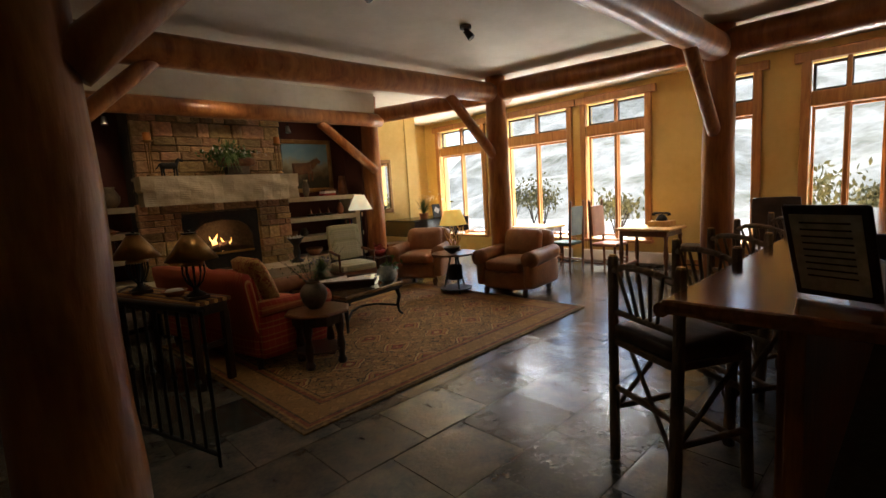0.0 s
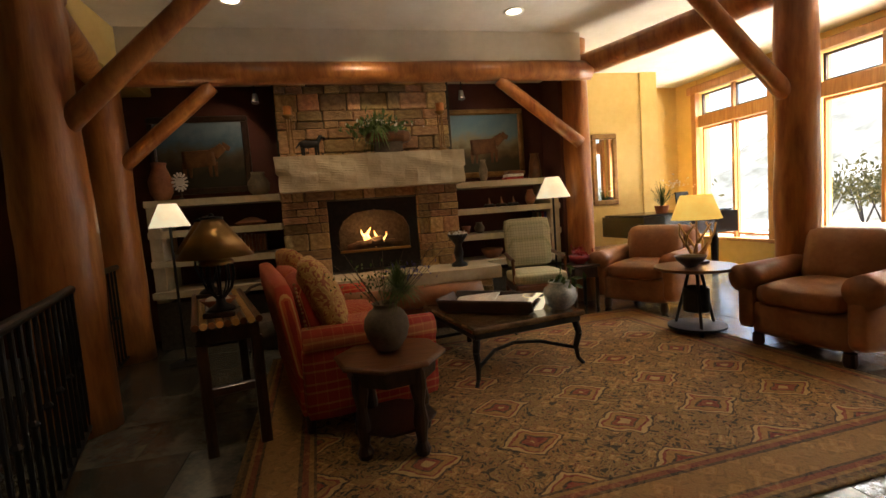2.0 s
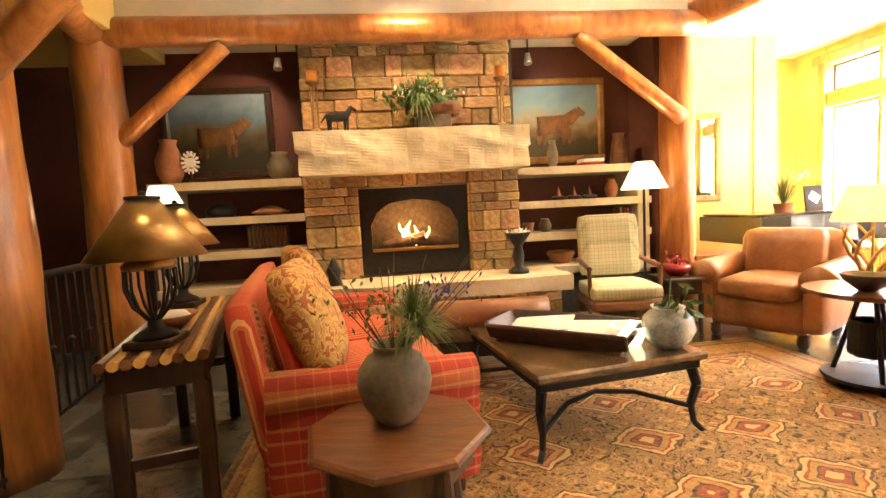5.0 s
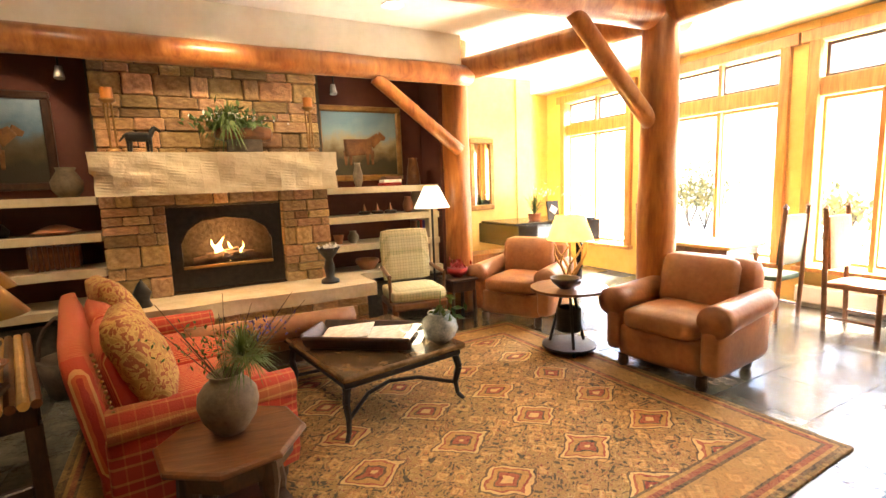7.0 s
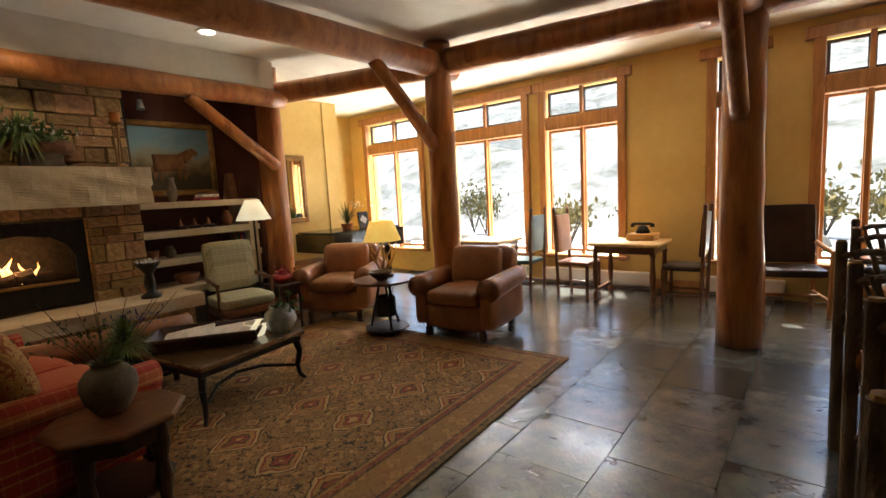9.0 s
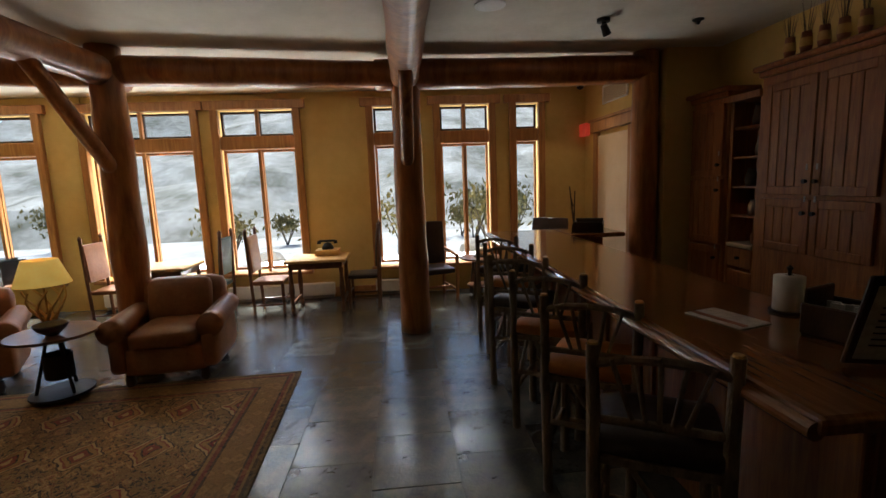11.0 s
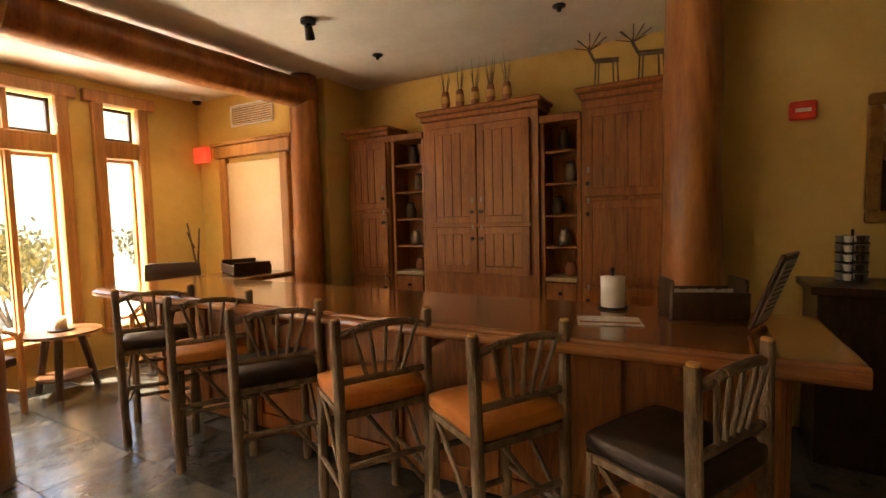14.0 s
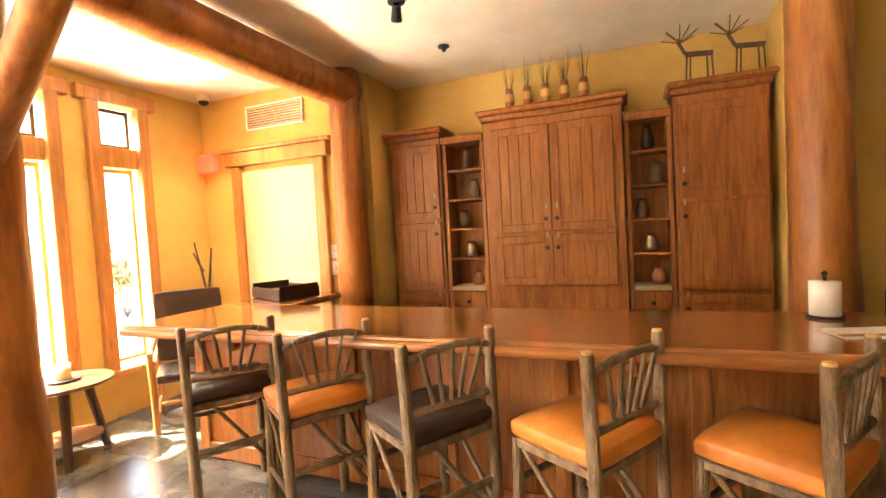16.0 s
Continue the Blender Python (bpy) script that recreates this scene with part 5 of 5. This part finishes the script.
for x in (-0.17, 0.17):
    box((0.02, 0.2, 0.2), (x, 0, 0.1), bb)
part("box", bb, DARKWOOD, mb)
for i in range(10):
    part("packet", box((0.05, 0.008, 0.08), (-0.13 + i * 0.028, 0.02 * (i % 3 - 1), 0.1), bevel=0.002, rot=(8 * (i % 3 - 1), 0, 12 * (i % 2))), PAPER, mb)
mn = thing("menu_stand", pose(-0.6, 3.72, 1.072, -20, 0, 72), "slanting dark menu board with pale sheet", "menu stand")
part("board", box((0.26, 0.02, 0.36), (0, 0, 0.19)), DARKWOOD, mn)
part("sheet", box((0.21, 0.004, 0.3), (0, 0.013, 0.19), bevel=0), PAPER, mn)
for i in range(9):
    part("text_line", box((0.15, 0.002, 0.006), (0, 0.016, 0.31 - i * 0.026), bevel=0), BLACK, mn)
tr2 = thing("serving_tray", pose(3.95, 2.92, 1.072, 0, 0, -25), "dark woven tray with handles and green papers", "tray")
tt = box((0.6, 0.36, 0.02), (0, 0, 0.01))
for y in (-0.18, 0.18):
    box((0.62, 0.02, 0.1), (0, y, 0.05), tt)
for x in (-0.3, 0.3):
    box((0.02, 0.36, 0.13), (x, 0, 0.065), tt)
part("tray", tt, DARKWOOD, tr2)
part("papers", box((0.4, 0.26, 0.04), (0, 0, 0.05)), GREEN, tr2)
cc = thing("coffee_counter", pose(-1.6, 2.38, 0), "dark wooden coffee counter against the wall", "cabinet")
part("body", box((1.2, 0.5, 1.08), (0, 0, 0.54)), DARKWOOD, cc)
part("worktop", box((1.28, 0.58, 0.05), (0, 0.01, 1.105)), DARKWOOD, cc)
for i in range(4):
    cp = thing("paper_cup_stack", pose(-1.5 + (i % 2) * 0.1, 2.45 + (i // 2) * 0.12, 1.132), "stack of white paper cups", "cups", "cup stacks")
    for k in range(5 if i else 3):
        part("cup", lathe(((0.028, 0), (0.038, 0.09), (0.04, 0.092), (0.036, 0.09)), (0, 0, k * 0.055), sides=14), WHITE, cp, smooth=True)
kc = thing("capsule_rack", pose(-1.2, 2.42, 1.132), "wire carousel rack of coffee capsules", "rack")
part("pole", tube((0, 0, 0), (0, 0, 0.34), 0.008), BLACK, kc)
for r in range(5):
    for k in range(6):
        part("capsule", lathe(((0.018, 0), (0.024, 0.04), (0.001, 0.042)), (0.06 * math.cos(k * 1.05), 0.06 * math.sin(k * 1.05), 0.02 + r * 0.06), sides=8), (STEEL, WHITE, DARKWOOD)[k % 3], kc)
    part("tier", lathe(((0.085, 0), (0.085, 0.008), (0.01, 0.01)), (0, 0, 0.01 + r * 0.06), sides=14), BLACK, kc)
fa = thing("fire_alarm", pose(-0.98, 2.075, 2.3), "red wall fire alarm", "alarm")
part("box", box((0.16, 0.05, 0.13), (0, 0, 0), bevel=0.012), EXIT, fa)
part("label", box((0.09, 0.004, 0.025), (0, 0.028, 0.0), bevel=0), WHITE, fa)

# ---- chairs and tables by the windows ----


def dining_table(m):
    t = thing("dining_table", m, "square oak table with turned legs by the window", "table", "window tables")
    part("tabletop", box((0.72, 0.85, 0.04), (0, 0, 0.74), bevel=0.01), CUT, t)
    part("apron", box((0.62, 0.74, 0.09), (0, 0, 0.675)), MIDWOOD, t)
    for x in (-0.29, 0.29):
        for y in (-0.35, 0.35):
            part("leg", lathe(((0.03, 0), (0.035, 0.06), (0.022, 0.12), (0.038, 0.35), (0.025, 0.55), (0.035, 0.63)), (x, y, 0), sides=10), MIDWOOD, t)
    for y in (-0.35, 0.35):
        part("stretcher", box((0.56, 0.035, 0.045), (0, y, 0.14)), MIDWOOD, t)
    return t


def high_chair(m, cover, label):
    t = thing("dining_chair", m, label, "chair", "chairs by the windows")
    part("seat", soft((0.46, 0.44, 0.07), (0, 0, 0.46), r=0.03), cover, t)
    part("backrest", soft((0.44, 0.05, 0.52), (0, 0.22, 0.86), rot=(-4, 0, 0), r=0.02), cover, t)
    for x in (-0.22, 0.22):
        part("back_post", tube((x, 0.21, 0), (x, 0.25, 1.18), 0.022, rough=0.05), MIDWOOD, t)
        part("finial", lathe(((0.02, 0), (0.028, 0.02), (0.001, 0.06)), (x, 0.25, 1.18), sides=10), MIDWOOD, t)
        part("front_leg", tube((x, -0.2, 0), (x, -0.2, 0.44), 0.022), MIDWOOD, t)
        part("side_stretcher", tube((x, -0.2, 0.14), (x, 0.21, 0.14), 0.014), MIDWOOD, t)
    part("front_stretcher", tube((-0.22, -0.2, 0.22), (0.22, -0.2, 0.22), 0.014), MIDWOOD, t)
    return t


tb1 = dining_table(pose(4.85, 6.62, 0))
copy_thing(tb1, pose(4.75, 8.75, 0))
high_chair(pose(4.88, 5.98, 0, 0, 0, 180), BROWN, "high-backed dark leather oak chair at the table")
high_chair(pose(4.82, 7.3, 0, 0, 0, 0), LEATHER, "high-backed tan leather oak chair at the table")
high_chair(pose(4.72, 8.1, 0, 0, 0, 180), GREEN, "high-backed green leather oak chair at the table")
high_chair(pose(4.75, 9.4, 0, 0, 0, 0), LEATHER, "high-backed tan leather oak chair at the table")
ph = thing("telephone", pose(5.0, 6.5, 0.85), "old black rotary telephone on a wooden box", "telephone")
part("body", lathe(((0.09, 0), (0.085, 0.03), (0.05, 0.09), (0.001, 0.1)), sides=12), BLACK, ph, smooth=True)
part("handset", tube((-0.02, -0.12, 0.12), (-0.02, 0.12, 0.12), 0.018), BLACK, ph)
for y in (-0.12, 0.12):
    part("earpiece", tube((-0.02, y, 0.08), (-0.02, y, 0.125), 0.03, 0.024), BLACK, ph)
pbx = thing("wooden_box", pose(5.0, 6.5, 0.762), "flat wooden game box on the table", "box")
part("box", box((0.28, 0.34, 0.085), (0, 0, 0.043)), CUT, pbx)

oc = thing("open_armchair", pose(4.75, 3.3, 0, 0, 0, -130), "high-backed brown leather armchair with carved pine arms", "armchair")
part("seat", soft((0.56, 0.52, 0.1), (0, 0, 0.46), r=0.04), BROWN, oc)
part("backrest", soft((0.58, 0.08, 0.66), (0, 0.27, 0.84), rot=(-6, 0, 0), r=0.035), BROWN, oc)
for x in (-0.28, 0.28):
    part("arm", tube((x * 1.1, -0.26, 0.68), (x * 1.05, 0.26, 0.74), 0.025), TRIM, oc)
    part("front_leg", tube((x * 1.05, -0.25, 0), (x * 1.1, -0.24, 0.68), 0.026, rough=0.2), TRIM, oc)
    part("back_leg", tube((x, 0.3, 0), (x, 0.25, 0.6), 0.025), TRIM, oc)
    part("side_stretcher", tube((x, -0.25, 0.18), (x, 0.27, 0.18), 0.018, rough=0.2), TRIM, oc)
part("stretcher", tube((-0.28, 0, 0.18), (0.28, 0, 0.18), 0.018, rough=0.2), TRIM, oc)
copy_thing(oc, pose(4.95, 4.95, 0, 0, 0, -75))
rt = thing("round_side_table", pose(5.02, 4.2, 0), "oval wooden side table with splayed legs and lower shelf", "table")
part("tabletop", lathe(((0.3, 0), (0.32, 0.012), (0.32, 0.03), (0.001, 0.032)), (0, 0, 0.58)), MIDWOOD, rt)
part("shelf", lathe(((0.22, 0), (0.22, 0.02), (0.001, 0.021)), (0, 0, 0.16)), MIDWOOD, rt)
for i in range(3):
    w = i * 2.094 + 0.5
    part("leg", tube((0.27 * math.cos(w), 0.27 * math.sin(w), 0), (0.15 * math.cos(w), 0.15 * math.sin(w), 0.58), 0.03, 0.035), DARKWOOD, rt)
cd = thing("pillar_candle", pose(5.02, 4.2, 0.614), "cream pillar candle on a dark dish", "candle")
part("dish", lathe(((0.1, 0), (0.11, 0.015), (0.001, 0.012))), BLACK, cd)
part("wax", lathe(((0.05, 0.012), (0.05, 0.13), (0.001, 0.125))), CREAM, cd, smooth=True)
ts = thing("twig_coat_stand", pose(5.25, 2.62, 0), "slim forked twig stand in the corner", "stand")
g = tube((0, 0, 0), (0.02, 0, 1.1), 0.022, 0.016, rough=0.2)
for a, b in (((0.02, 0, 1.0), (0.14, 0.03, 1.62)), ((0.02, 0, 1.0), (-0.12, 0.04, 1.55)), ((0.07, 0, 1.3), (0.2, 0, 1.5)), ((0, 0, 0.7), (0.1, 0.1, 0.0)), ((0, 0, 0.5), (-0.12, 0.08, 0.0))):
    tube(a, b, 0.014, 0.008, g, rough=0.2)
part("twigs", g, TWIG, ts)

# ---- outside ----
bank = bmesh.new()
grid = [[bank.verts.new((17 + i * 2.2, -22 + j * 2.2, -0.25 + max(0, i * 0.95 - 0.4) + (1.4 * noise.noise(Vector((i * 0.4, j * 0.4, 3))) if i else 0))) for j in range(26)] for i in range(14)]
for p, q in zip(grid, grid[1:]):
    for j in range(25):
        bank.faces.new((p[j], q[j], q[j + 1], p[j + 1]))
structure("hillside", bank, HILL, "pale scrubby mountainside beyond the windows", "hillside")
rn = random.Random(77)
for i in range(16):
    x, y = rn.uniform(9, 16), rn.uniform(-3, 20)
    r = rn.uniform(0.5, 1.1)
    s = thing("shrub", pose(x, y, -0.2), "tawny autumn shrub on the bank outside", "shrub", "shrubs outside")
    tk = bmesh.new()
    for k in range(5):
        tube((0, 0, 0), (rn.uniform(-r, r) * 0.6, rn.uniform(-r, r) * 0.6, r * 1.3), 0.03, 0.01, tk, sides=6, rings=2)
    part("stems", tk, TWIG, s)
    part("crown", leaves(380, (r, r, r * 0.7), (0, 0, r * 1.3), 0.09, 200 + i), SHRUB, s)
for i in range(10):
    x, y = rn.uniform(7.5, 12), rn.uniform(0, 16)
    t = bmesh.new()
    bmesh.ops.create_icosphere(t, subdivisions=2, radius=rn.uniform(0.25, 0.6))
    for q in t.verts:
        q.co *= 1 + 0.35 * noise.noise(q.co * 2.2 + Vector((i, 0, 0)))
        q.co.z *= 0.7
    ro = part("boulder", t, ROCK)
    ro.matrix_world = pose(x, y, -0.1, 0, 0, i * 40)
    tagged(ro, "pale boulder on the bank outside", "rock", "boulders outside")

# ---- stones of the chimney, slate tiles ----
unit = bmesh.new()
bmesh.ops.create_cube(unit, size=1)
bmesh.ops.bevel(unit, geom=list(unit.edges), offset=0.06, segments=1, affect="EDGES")
stones = []
for k in range(6):
    u = unit.copy()
    for q in u.verts:
        q.co += Vector((noise.noise(q.co * 2 + Vector((k * 5, 0, 0))), noise.noise(q.co * 2 + Vector((0, k * 5, 0))), noise.noise(q.co * 2 + Vector((0, 0, k * 5))))) * 0.07
    me = bpy.data.meshes.new("stone")
    u.to_mesh(me)
    u.free()
    me.materials.append(STONE)
    stones.append(me)
rn = random.Random(11)


def stone_rows(x0, x1, z0, z1, y, depth):
    z = z0
    while z < z1 - 0.02:
        h = min(rn.choice((0.08, 0.11, 0.15, 0.19)), z1 - z)
        if z1 - z - h < 0.06:
            h = z1 - z
        x = x0
        while x < x1 - 0.01:
            w = min(rn.uniform(0.11, 0.34), x1 - x)
            if x1 - x - w < 0.08:
                w = x1 - x
            o = new("stone", rn.choice(stones))
            o.parent = fp
            pr = rn.uniform(0.0, 0.045)
            o.matrix_local = Matrix.LocRotScale((x + w / 2, y - pr + depth / 2 - 0.03, z + h / 2), Euler((0, 0, rn.uniform(-0.03, 0.03))), (w - 0.008, depth, h - 0.008))
            x += w
        z += h


stone_rows(-0.99, -0.5, 0.62, 1.46, 0.02, 0.14)
stone_rows(0.52, 1.0, 0.62, 1.46, 0.02, 0.14)
stone_rows(-0.99, 1.0, 1.46, 1.6, 0.02, 0.14)
stone_rows(-0.95, 0.95, 1.9, H - 0.02, 0.02, 0.14)
stone_rows(-0.98, 1.2, 0.02, 0.49, -0.5, 0.12)
tile = bmesh.new()
bmesh.ops.create_cube(tile, size=1)
bmesh.ops.bevel(tile, geom=list(tile.edges), offset=0.012, segments=1, affect="EDGES")
tiles = []
for k in range(3):
    me = bpy.data.meshes.new("tile")
    tile.to_mesh(me)
    me.materials.append(SLATE)
    tiles.append(me)
T = 0.58
for i in range(16):
    for j in range(19):
        x, y = -3.55 + i * T + (0.29 if j % 2 else 0), 2.7 + j * T * 0.92
        if x > 5.35 or y > 12.4 or (y > 10.9 and x < 2.2) or (y < 3.8 and -0.7 < x < 3.4):
            continue
        o = new("tile", tiles[(i * 7 + j) % 3])
        o.parent = floor
        o.matrix_local = Matrix.LocRotScale((x, y, -0.009 + 0.002 * rn.random()), Euler((rn.uniform(-0.002, 0.002), rn.uniform(-0.002, 0.002), 0)), (T - 0.007, T * 0.92 - 0.007, 0.018))
